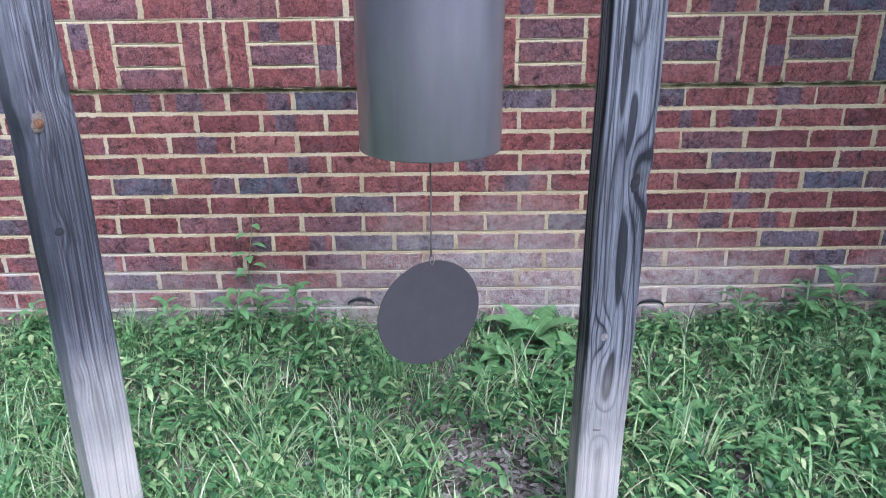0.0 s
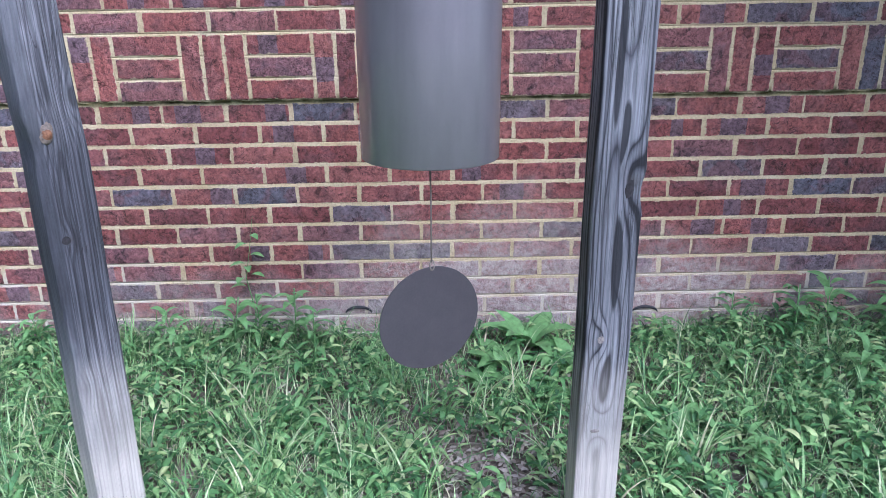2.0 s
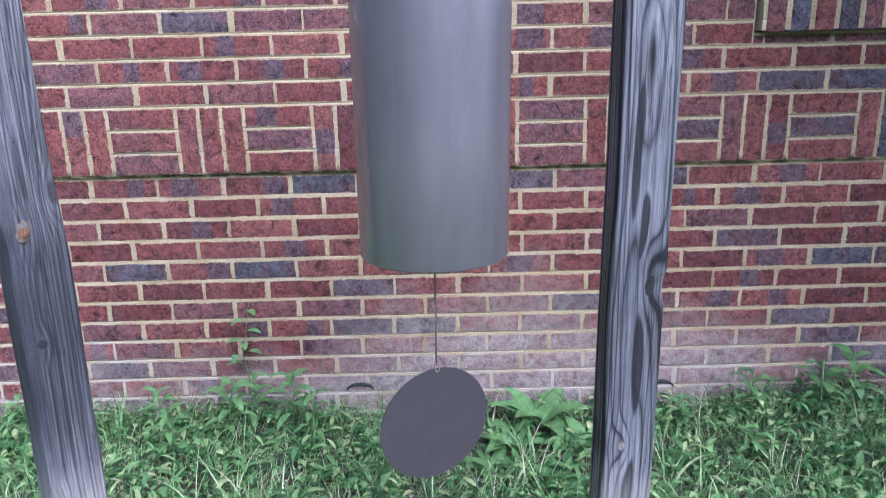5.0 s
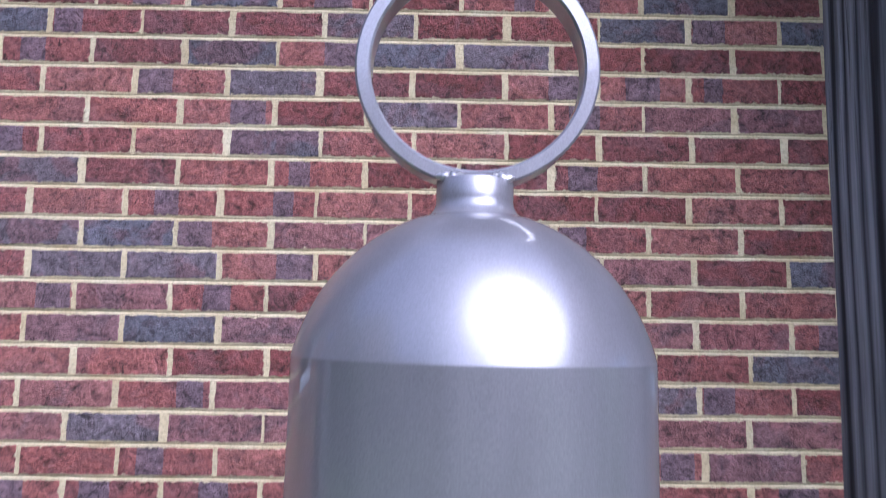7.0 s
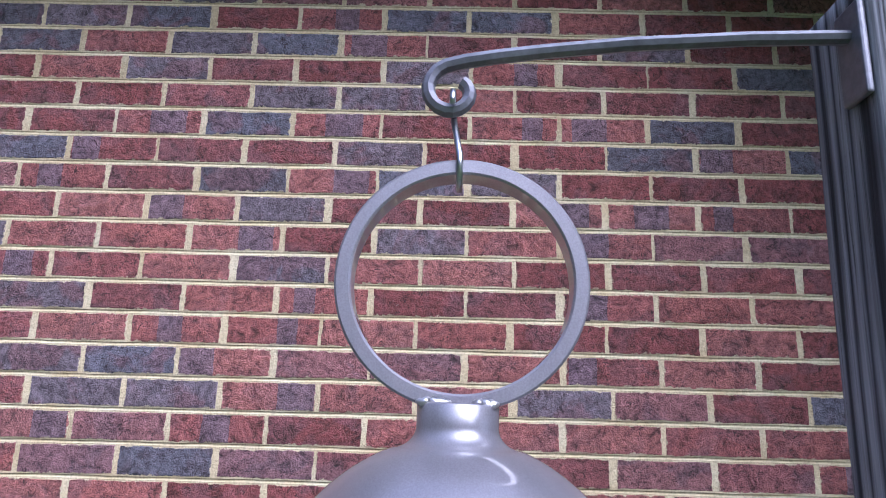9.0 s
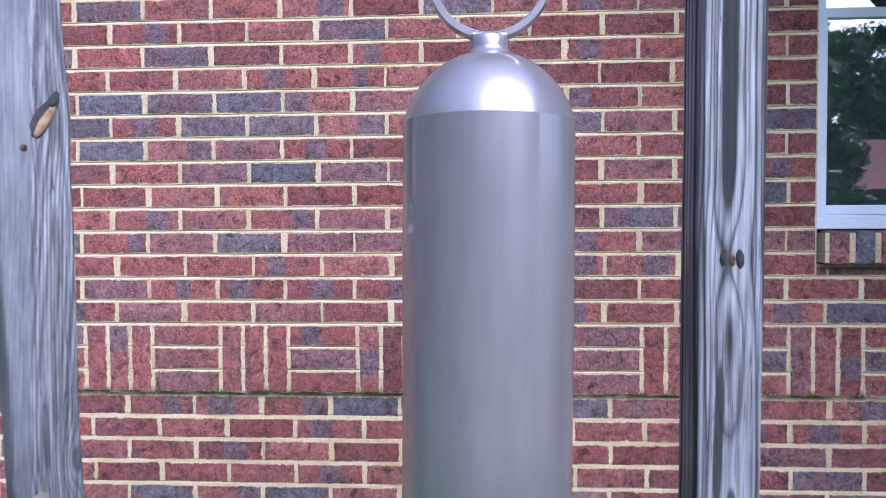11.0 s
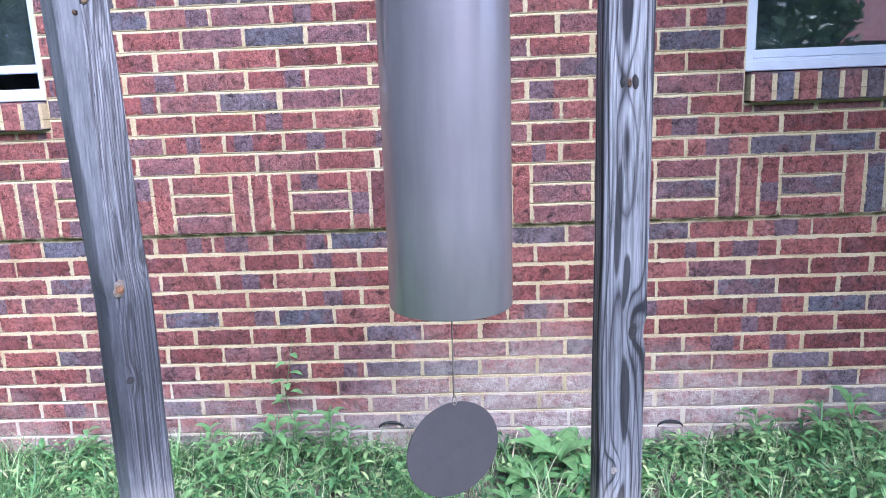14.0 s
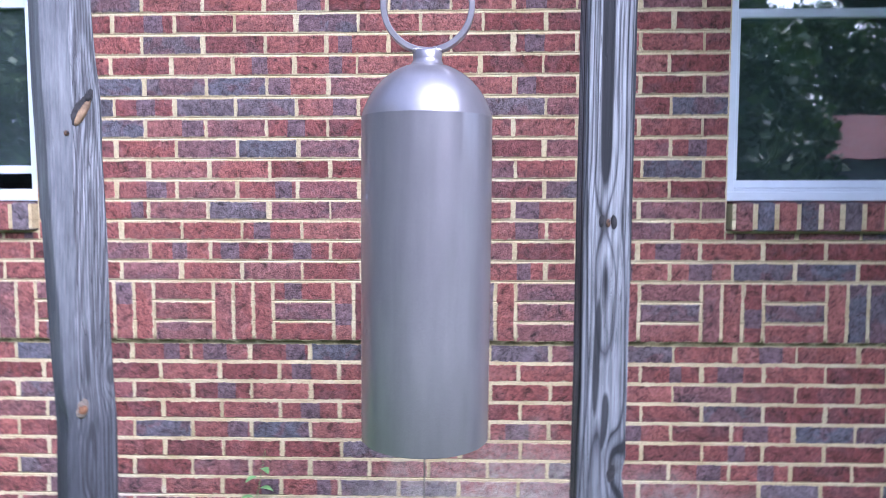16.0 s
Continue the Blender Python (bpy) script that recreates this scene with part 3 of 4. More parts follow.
def split(rect):
    """Cut a brick's rectangle round the openings."""
    x0, x1, z0, z1 = rect
    for a, b, lo, hi in OPENINGS:
        if x1 > a and x0 < b and z1 > lo and z0 < hi:
            got = []
            if x0 < a - 0.015:
                got += split((x0, a - 0.004, z0, z1))
            if x1 > b + 0.015:
                got += split((b + 0.004, x1, z0, z1))
            if lo - z0 > 0.018:
                got += split((max(x0, a), min(x1, b), z0, lo - 0.008))
            if z1 - hi > 0.018:
                got += split((max(x0, a), min(x1, b), hi + 0.008, z1))
            return got
    return [rect] if x1 - x0 > 0.02 else []


BRICKS = []      # (x0, x1, z0, z1, face, tone, soldier)
rng = random.Random(11)
JOINT = 0.0098
z = BAND_TOP
row = 0
while z < WALL_TOP - 0.02:
    shift = rng.uniform(-0.007, 0.004) + (0.5 * MOD if row % 2 == 0 else 0) - 0.012 * min(1, row / 8)
    for k in range(-13, 23):
        x0 = X_LEFT + k * MOD + shift + rng.uniform(-0.003, 0.003)
        r = (max(x0 + JOINT / 2, WALL_X0), min(x0 + MOD - JOINT / 2 + rng.uniform(-0.003, 0.003), WALL_X1), z + JOINT / 2, z + COURSE - JOINT / 2)
        tone = tone_at(row, k, rng)
        for q in split(r):
            BRICKS.append((*q, 0.0, tone, False))
    z += COURSE
    row += 1
z = BAND_LOW - 0.0070
LOW_COURSE = 0.0672
row = -1
while z > -0.05:
    shift = rng.uniform(-0.005, 0.007) + (0.5 * MOD if row % 2 else 0) + 0.014
    for k in range(-13, 23):
        x0 = X_LEFT + k * MOD + shift + rng.uniform(-0.003, 0.003)
        BRICKS.append((max(x0 + JOINT / 2, WALL_X0), min(x0 + MOD - JOINT / 2, WALL_X1), z - LOW_COURSE + JOINT / 2, z - JOINT / 2, RECESS, tone_at(row, k, rng), False))
    z -= LOW_COURSE
    row -= 1
# basket-weave band: three flat bricks (from below) and three on end, in turn
BAND_TONES = {-2: "mrp", -1: "rmr", 0: "prr", 1: "rrr", 2: "rpm", 3: "mdr", 4: "rrr", 5: "rbr", 6: "ppp", 7: "rrr", 8: "rbp", 9: "prm", 10: "rbr", 11: "rbb", 12: "rpr"}
for k in range(-11, 21):
    x0 = X_LEFT + k * MOD
    for i in range(3):
        tone = BAND_TONES.get(k, "rpr")[i]
        if k % 2 == 0:
            BRICKS.append((x0 + JOINT / 2, x0 + MOD - JOINT / 2, BAND_LOW + i * COURSE + (0.004 if i == 0 else JOINT / 2), BAND_LOW + (i + 1) * COURSE - JOINT / 2, -0.001, tone, False))
        else:
            BRICKS.append((x0 + i * COURSE + JOINT / 2, x0 + (i + 1) * COURSE - JOINT / 2, BAND_LOW + 0.004, BAND_TOP - JOINT / 2, -0.001, tone, True))


def placed(b, shape):
    x0, x1, z0, z1, face, tone, soldier = b
    cx, cz = (x0 + x1) / 2, (z0 + z1) / 2
    if soldier:
        return Matrix.Translation((cx, face, cz)) @ Matrix.Rotation(radians(90), 4, "Y") @ Matrix.Diagonal((z1 - z0, 1, x1 - x0, 1))
    return Matrix.Translation((cx, face, cz)) @ Matrix.Diagonal((x1 - x0, 1, z1 - z0, 1))


# ---------------------------------------------------------------- sill bricks and windows
def sill_bricks(x0, x1, top, low, parent):
    m = round((x1 - x0) / 0.0705)
    w = (x1 - x0) / m
    r = random.Random(int(top * 1000))
    for i in range(m):
        bm = box(x0 + i * w + 0.0070, x0 + (i + 1) * w - 0.0070, -0.034 + r.uniform(-0.002, 0.002), 0.10, low, top, 0.004, 1)
        for v in bm.verts:
            if v.co.z > (low + top) / 2:
                v.co.z += 0.07 * (v.co.y - 0.03)
        ob = part("sill_brick", bm, BRICK["pbrbpbmrb"[i % 9]], parent)
        ob.data.uv_layers.new(name="face").data.foreach_set("uv", [0.0] * (2 * len(ob.data.loops)))
    bed = box(x0 - 0.004, x1 + 0.004, -0.0300, 0.10, low + 0.006, top - 0.008)
    part("sill_mortar", bed, MORTAR, parent)


def window(name, x0, x1, z0, z1, lift, label):
    """A double-hung vinyl window; lift raises the lower sash."""
    base = new(name)
    base.location = ((x0 + x1) / 2, 0.03, z0)
    tagged(base, label, "window", kind="structure")
    inv = Matrix.Translation((-(x0 + x1) / 2, -0.03, -z0))

    def add(pname, bm, mat, parent=base):
        bm.transform(inv)
        return part(pname, bm, mat, parent)

    fw = 0.028
    add("jamb", box(x0, x0 + fw, 0.022, 0.16, z0, z1, 0.003), VINYL)
    add("jamb", box(x1 - fw, x1, 0.022, 0.16, z0, z1, 0.003), VINYL)
    add("head", box(x0 + fw, x1 - fw, 0.022, 0.16, z1 - fw, z1, 0.003), VINYL)
    add("window_sill", box(x0 - 0.004, x1 + 0.004, 0.004, 0.16, z0 - 0.004, z0 + 0.026, 0.003), VINYL)
    add("sill_track", box(x0 + fw, x1 - fw, 0.040, 0.16, z0 + 0.0265, z0 + 0.036, 0.002), VINYL)
    mid = z0 + 0.603
    for sname, sz0, sz1, y0 in (("lower_sash", z0 + 0.037 + lift, mid + 0.018 + lift, 0.050), ("upper_sash", mid - 0.018, z1 - fw, 0.088)):
        a, b = x0 + fw + 0.002, x1 - fw - 0.002
        bot = 0.027 if sname == "lower_sash" else 0.030
        sash = add(sname, box(a, b, y0, y0 + 0.032, sz0, sz0 + bot, 0.003), VINYL)
        for pname, bx in (("stile", (a, a + 0.016, sz0 + bot, sz1 - 0.028)), ("stile", (b - 0.016, b, sz0 + bot, sz1 - 0.028)), ("top_rail", (a, b, sz1 - 0.028, sz1))):
            add(pname, box(bx[0], bx[1], y0, y0 + 0.032, bx[2], bx[3], 0.002), VINYL, sash)
        pane = add("pane", box(a + 0.015, b - 0.015, y0 + 0.012, y0 + 0.017, sz0 + bot - 0.001, sz1 - 0.027), GLASS, sash)
        pane.visible_shadow = False
    return base


window("window_1", 0.904, 1.816, 1.340, 2.516, 0.0, "white vinyl double-hung window, closed, reflecting trees and a red roof")
window("window_2", -2.298, -1.389, 1.340, 2.516, 0.052, "white vinyl double-hung window with its lower sash slightly raised")
sill_bricks(0.914, 1.812, 1.334, 1.238, wall_upper)
sill_bricks(-2.294, -1.393, 1.334, 1.238, wall_upper)
for vx, vz in ((-0.298, 0.128), (0.701, 0.112)):
    v, f = tube([(vx + 0.045 * math.cos(i * math.pi / 12), RECESS - 0.001, vz + 0.022 * math.sin(i * math.pi / 12)) for i in range(13)], lambda q: 0.0045 * (0.3 + math.sin(math.pi * q)), 8)
    put_part("weep_vent", mesh_of("weep_vent", v, f, GASKET, True), wall_lower, "small dark arched vent slot")
# dark room behind the windows
room = bmesh.new()
bmesh.ops.create_cube(room, size=1.0)
for v in room.verts:
    v.co = Vector((v.co.x * 6.6, 2.25 + v.co.y * 4.0, 1.3 + v.co.z * 3.0))
bmesh.ops.delete(room, geom=[f for f in room.faces if f.calc_center_median().y < 0.5], context="FACES")
tagged(part("room_shell", room, ROOM), "dim grey painted room behind the windows", "room", kind="structure")

# ---------------------------------------------------------------- the ground
def ground_z(x, y):
    near = max(0.0, 1 - max(0, -y - 3) / 3)
    return 0.030 + near * (0.020 * noise.noise(Vector((x * 1.7, y * 1.7, 0.3))) + 0.010 * noise.noise(Vector((x * 7, y * 7, 1.3)))) + 0.02 * max(0.0, min(1.0, (y + 0.5) / 0.5)) - 0.006 * max(-6, min(0, y))


def spread(lo, hi, fine_lo, fine_hi, step):
    a = [fine_lo + i * step for i in range(int((fine_hi - fine_lo) / step) + 1)]
    out, d, p = [], step, fine_lo
    while p > lo:
        d *= 1.35
        p -= d
        out.append(max(p, lo))
    up, d, p = [], step, a[-1]
    while p < hi:
        d *= 1.35
        p += d
        up.append(min(p, hi))
    return out[::-1] + a + up


gx, gy = spread(-90, 90, -2.2, 2.4, 0.05), spread(-120, 0.0, -2.4, -0.05, 0.05)
gy = [v for v in gy if v < -0.0] + [0.02]
gv = [(u, w, ground_z(u, w)) for u in gx for w in gy]
ny = len(gy)
gf = [(i * ny + j, (i + 1) * ny + j, (i + 1) * ny + j + 1, i * ny + j + 1) for i in range(len(gx) - 1) for j in range(ny - 1)]
tagged(new("ground", mesh_of("ground", gv, gf, SOIL, True)), "bare soil yard under weedy grass, lawn farther off", "ground", kind="structure")

# ---------------------------------------------------------------- posts
def post_mesh(size, height, seed, mat, chips=(), taper=0.0, wander=0.0015, bow=(0.0, 0.0), swell=(1.0, 1.0, 0.0)):
    """A squared, weathered timber with eased edges; origin at its foot, front face towards -y."""
    r = 0.006
    h = size / 2
    ring = []
    for cx, cy, a0 in ((h - r, -h + r, -90), (h - r, h - r, 0), (-h + r, h - r, 90), (-h + r, -h + r, 180)):
        for i in range(4):
            a = radians(a0 + i * 30)
            ring.append((cx + r * math.cos(a), cy + r * math.sin(a)))
    full = []
    for i, p in enumerate(ring):
        q = ring[(i + 1) % len(ring)]
        full.append(p)
        if i % 4 == 3:
            for s in range(1, 7):
                full.append((p[0] + (q[0] - p[0]) * s / 7, p[1] + (q[1] - p[1]) * s / 7))
    m, n = len(full), 170
    verts, faces = [], []
    for k in range(n + 1):
        z = height * k / n
        s = 1 - taper * z / height + swell[2] * math.exp(-((z - swell[0]) / swell[1]) ** 2)
        for x, y in full:
            e = wander * noise.noise(Vector((x * 12 + seed, y * 12, z * 5))) + 0.0007 * noise.noise(Vector((x * 150 + seed, y * 150, z * 6)))
            px, py = x * s, y * s
            for ku, kz, ks, amt in chips:
                d = ((px - ku) / ks) ** 2 + ((z - kz) / (ks * 1.5)) ** 2
                if d < 6 and py < 0.0:
                    e += amt * math.exp(-d * 1.3)
            l = math.hypot(px, py)
            b = max(0.0, z - 1.0)
            verts.append((px * (1 + e / l) + bow[0] * b, py * (1 + e / l) + bow[1] * b, z))
    for k in range(n):
        for i in range(m):
            j = (i + 1) % m
            faces.append((k * m + i, k * m + j, (k + 1) * m + j, (k + 1) * m + i))
    faces.append(tuple(n * m + i for i in range(m)))
    faces.append(tuple(range(m))[::-1])
    return mesh_of("timber", verts, faces, mat, True)


def knot(parent, u, z, y, rx, rz, hole, tilt=0.0, name="knot", mat=None):
    """A weathered knot plug with a dark hole in it."""
    bm = bmesh.new()
    bmesh.ops.create_uvsphere(bm, u_segments=18, v_segments=10, radius=1.0)
    for v in bm.verts:
        w = 1 + 0.18 * noise.noise(v.co * 2.3 + Vector((u * 90, z * 40, 0)))
        v.co = Vector((v.co.x * rx * w, v.co.y * 0.006, v.co.z * rz * w))
    ob = part(name, bm, mat or KNOT, parent, "", True, Matrix.Translation((u, y, z)) @ Matrix.Rotation(radians(tilt), 4, "Y"))
    if hole:
        bm = bmesh.new()
        bmesh.ops.create_uvsphere(bm, u_segments=14, v_segments=8, radius=1.0)
        for v in bm.verts:
            w = 1 + 0.25 * noise.noise(v.co * 2.0 + Vector((z * 50, u * 70, 3)))
            v.co = Vector((v.co.x * rx * hole * w, v.co.y * 0.005, v.co.z * rz * hole * w))
        part("hole", bm, HOLE, ob, "", True, Matrix.Translation((rx * 0.2, -0.0030, rz * 0.25)))
    return ob


R_KNOTS = [(0.000, 1.401, 0.022, 3.2, 0.0165, 0.8), (0.022, 0.945, 0.020, 3.0, 0.024, 0.6), (0.004, 1.08, 0.018, 8.0, 0.020, 0.0), (0.004, 0.79, 0.016, 6.0, 0.014, 0.0), (-0.012, 0.638, 0.018, 2.2, 0.022, 0.15), (-0.004, 0.450, 0.020, 2.0, 0.024, 0.1)]
L_KNOTS = [(-0.006, 1.600, 0.020, 3.2, 0.006, 0.5), (-0.018, 1.045, 0.018, 3.2, 0.009, 0.3), (-0.012, 0.855, 0.010, 3.2, 0.009, 0.8), (0.026, 1.10, 0.013, 3.6, 0.016, 0.3), (-0.030, 0.56, 0.016, 2.0, 0.008, 0.2)]
W_R = wood_material("weathered_pine_post", 3.7, R_KNOTS, ((0.020, 0.021, 0.028), (0.145, 0.15, 0.175), (0.275, 0.285, 0.315)), 470.0, 0.045, 0.60, 0.46, 0.50, 0.0, (720.0, 0.85, 0.013), [(-0.007, 1.86, 0.44, 0.0135), (-0.010, 1.15, 0.12, 0.0075), (0.002, 0.79, 0.10, 0.006), (0.004, 1.03, 0.06, 0.004)])
W_L = wood_material("weathered_grey_post", 8.1, L_KNOTS, ((0.12, 0.122, 0.140), (0.19, 0.194, 0.22), (0.27, 0.275, 0.305)), 900.0, 0.012, 0.62, 0.7, 0.84, 0.024, (1250.0, 0.70, 0.0))

FOOT = -0.10
right_post = tagged(new("wooden_post"), "squared weathered grey pine post with bold dark grain and knots", "post", "posts of the bell stand")
right_post.matrix_world = Matrix.Translation((0.2965, -0.9855, FOOT)) @ Matrix.Rotation(radians(0.53), 4, "Y")
put_part("timber", post_mesh(0.089, 2.03, 1.7, W_R, [(0.044, 0.925, 0.022, -0.005), (0.044, 0.968, 0.014, 0.003), (0.044, 0.888, 0.010, 0.002)]), right_post)
knot(right_post, -0.011, 1.404, -0.0425, 0.0055, 0.013, 0, 8, "knot", HOLE)
knot(right_post, 0.011, 1.402, -0.0420, 0.0065, 0.015, 0, -6, "knot", HOLE)
knot(right_post, 0.001, 1.400, -0.0420, 0.0045, 0.009, 0.35)
knot(right_post, 0.032, 0.918, -0.0350, 0.007, 0.013, 0.0, 12)
knot(right_post, 0.018, 0.932, -0.0400, 0.009, 0.020, 0.0, 10, "knot", HOLE)
knot(right_post, -0.012, 0.638, -0.0396, 0.011, 0.013, 0.0, 20, "knot", KNOT_GREY)
knot(right_post, -0.010, 0.436, -0.0396, 0.013, 0.006, 0.0, -6, "knot", KNOT_GREY)

left_post = tagged(new("wooden_post"), "weathered silver-grey timber post with an orange torn knot scar", "post", "posts of the bell stand")
left_post.matrix_world = Matrix.Translation((-0.713, -0.985, FOOT)) @ Matrix.Rotation(radians(1.15), 4, "Y") @ Matrix.Rotation(radians(43), 4, "Z")
put_part("timber", post_mesh(0.090, 2.03, 5.2, W_L, [(-0.018, 1.045, 0.016, 0.004), (-0.044, 1.02, 0.03, -0.006), (-0.044, 1.08, 0.03, 0.005), (0.002, 1.60, 0.02, -0.004), (0.044, 1.62, 0.05, 0.005)], 0.0, 0.003, (-0.036, 0.034), (1.50, 0.25, 0.08)), left_post)
knot(left_post, -0.004, 1.615, -0.0250, 0.015, 0.043, 0.0, 26, "knot_bark", HOLE)
knot(left_post, -0.006, 1.606, -0.0280, 0.0075, 0.029, 0.0, 28, "knot_scar", SCAR)
knot(left_post, 0.003, 1.634, -0.0285, 0.006, 0.009, 0.0, 10, "knot_hole", HOLE)
knot(left_post, -0.034, 1.565, -0.0285, 0.005, 0.005, 0.5)
knot(left_post, -0.018, 1.047, -0.0413, 0.012, 0.020, 0.0, 6, "knot_scar", KNOT_RIM)
knot(left_post, -0.018, 1.045, -0.0432, 0.0090, 0.0110, 0.0, 0, "knot", KNOT_ORANGE)
knot(left_post, -0.019, 0.855, -0.0410, 0.0110, 0.0110, 0.0, 0, "nail_hole", HOLE)

# ---------------------------------------------------------------- the hanging bell
AY = -1.010
bell = tagged(new("wind_bell"), "grey-painted bell made from a gas cylinder, hanging by a welded ring", "bell")
HOOK_Z = 1.780
bell.matrix_world = Matrix.Translation((-0.0180, AY, HOOK_Z)) @ Matrix.Rotation(radians(0.5), 4, "Y")
inv = Matrix.Translation((0, 0, -HOOK_Z))
R = 0.1205
SEAM = 1.4915
wall_prof = [(R - 0.006, 0.97), (R - 0.006, 0.900), (R - 0.0045, 0.8935), (R - 0.001, 0.8935), (R, 0.8955), (R, 1.10), (R + 0.0006, 1.30), (R, 1.475), (R, SEAM)]
prof = []
for i in range(0, 25):
    a = radians(14 + i * 56 / 24)
    prof.append((R * math.cos(a) / math.cos(radians(14)), SEAM + 0.1327 * (math.sin(a) - math.sin(radians(14)))))
r_end, z_end = prof[-1]
for i in range(1, 9):
    a = radians(i * 11.25)
    prof.append((r_end - (r_end - 0.0268) * math.sin(a), z_end + 0.0125 * (1 - math.cos(a)) + 0.0015 * i / 8))
prof += [(0.0270, 1.6115), (0.0252, 1.6130), (0.0, 1.6130)]
v, f = lathe(wall_prof, 128)
v2, f2 = lathe(prof, 128)
f += [tuple(i + len(v) for i in q) for q in f2]
v += v2
shell = put_part("shell", mesh_of("shell", [(p[0], p[1], p[2] - HOOK_Z) for p in v], f, BELL, True), bell)
# hanging ring: a slice of pipe on edge
ring_r, ring_z, half_w = 0.0858, 1.6935, 0.0115
rp = [(ring_r, -half_w + 0.0015), (ring_r - 0.0015, -half_w), (ring_r - 0.0095, -half_w), (ring_r - 0.011, -half_w + 0.0015), (ring_r - 0.011, half_w - 0.0015), (ring_r - 0.0095, half_w), (ring_r - 0.0015, half_w), (ring_r, half_w - 0.0015), (ring_r, -half_w + 0.0015)]
v, f = lathe(rp, 120)
ring_me = mesh_of("ring", [(p[0], p[2], p[1] + ring_z - HOOK_Z) for p in v], [tuple(reversed(q)) for q in f], BELL, False)
put_part("ring", ring_me, bell, "welded pipe-slice hanging ring")
for sx, ln in ((-0.016, 0.022), (0.017, 0.017)):
    pts = [(sx + (i / 12 - 0.5) * ln, -0.0135 + 0.001 * math.sin(i * 1.7), 1.6128 - HOOK_Z + 0.0008 * math.sin(i * 2.3)) for i in range(13)]
    v, f = tube(pts, lambda s: 0.0035 * (0.35 + math.sin(math.pi * min(1, max(0, s))) ** 0.5 * 0.65) * (1 + 0.12 * math.sin(s * 40)))
    put_part("weld_bead", mesh_of("weld_bead", v, f, WELD, True), bell, "bright silver weld bead")
v, f = tube([(-0.001, 0, 0.92 - HOOK_Z), (0.0, 0, 0.80 - HOOK_Z), (-0.0005, 0, 0.694 - HOOK_Z)], 0.0016, 8)
put_part("cord", mesh_of("cord", v, f, CORD, True), bell, "thin dark cord")
v, f = tube([(0.0005 + 0.004 * math.sin(a), 0.003 * math.cos(a), 0.688 - HOOK_Z + 0.009 * math.cos(a)) for a in [i * math.pi / 8 for i in range(16)]], 0.0014, 6, 1.0, True)
put_part("cord_knot", mesh_of("cord_knot", v, f, CORD, True), bell)
bm = bmesh.new()
bmesh.ops.create_cone(bm, cap_ends=True, segments=96, radius1=0.1040, radius2=0.1040, depth=0.003)
bmesh.ops.bevel(bm, geom=[e for e in bm.edges if len(e.link_faces) == 2 and e.calc_face_angle() > 1], offset=0.0008, segments=2, affect="EDGES")
part("wind_sail", bm, SAIL, bell, "flat round brown-grey metal disc", False, Matrix.Translation((-0.004, 0, 0.5805 - HOOK_Z)) @ Matrix.Rotation(radians(27), 4, "Z") @ Matrix.Rotation(radians(90), 4, "X"))

# bracket arm with its scroll, and the S hook
arm = tagged(new("hanger_bracket"), "forged iron bracket arm with a scrolled end on the post", "bracket")
arm.location = (0.27, AY, 1.885)
pts = [(0.268, 1.8865), (0.19, 1.8835), (0.10, 1.8770), (0.04, 1.8700), (0.005, 1.8650), (-0.020, 1.8605)]
for i in range(0, 16):
    a = radians(108 + i * 20)
    rr = 0.0215 - 0.0120 * i / 15
    pts.append((-0.0275 + rr * math.cos(a), 1.8360 + rr * math.sin(a)))
v, f = tube([(x - 0.27, 0, z - 1.885) for x, z in pts], 0.0052, 8, 1.3)
put_part("arm", mesh_of("arm", v, f, IRON, False), arm)
part("mounting_plate", box(-0.006, 0.0, -0.016, 0.016, -0.05, 0.025, 0.002), IRON, arm)
s_hook = tagged(new("s_hook"), "small zinc-plated steel S hook on the bracket scroll", "hook")
s_hook.location = (-0.024, AY, 1.792)
pts = []
for i in range(9):
    a = radians(200 - i * 25)
    pts.append((-0.004, 0.010 * math.cos(a), 0.0335 + 0.010 * math.sin(a)))
pts += [(-0.002, 0.004, 0.018), (0.0, -0.006, 0.003)]
for i in range(9):
    a = radians(170 + i * 25)
    pts.append((0.002, 0.0145 * math.cos(a) - 0.001, -0.015 + 0.0165 * math.sin(a)))
v, f = tube(pts, 0.0023, 8)
put_part("wire", mesh_of("wire", v, f, STEEL, True), s_hook)

# ---------------------------------------------------------------- grass, weeds, litter
rng = random.Random(21)


def blade(verts, faces, x, y, z, length, width, heading, lean, curl, segs=4):
    d = Vector((math.cos(heading), math.sin(heading), 0))
    s = Vector((-d.y, d.x, 0))
    p, ang = Vector((x, y, z)), lean
    base = len(verts)
    for k in range(segs + 1):
        t = k / segs
        w = width * (1 - t ** 1.6) * (0.75 + 0.5 * t * (1 - t) * 2)
        if k == segs:
            verts.append(tuple(p))
        else:
            verts.append(tuple(p - s * w / 2))
            verts.append(tuple(p + s * w / 2))
        step = length / segs
        p = p + d * (math.sin(ang) * step) + Vector((0, 0, math.cos(ang) * step))
        ang += curl / segs
    for k in range(segs - 1):
        a = base + 2 * k
        faces.append((a, a + 1, a + 3, a + 2))
    a = base + 2 * (segs - 1)
    faces.append((a, a + 1, a + 2))


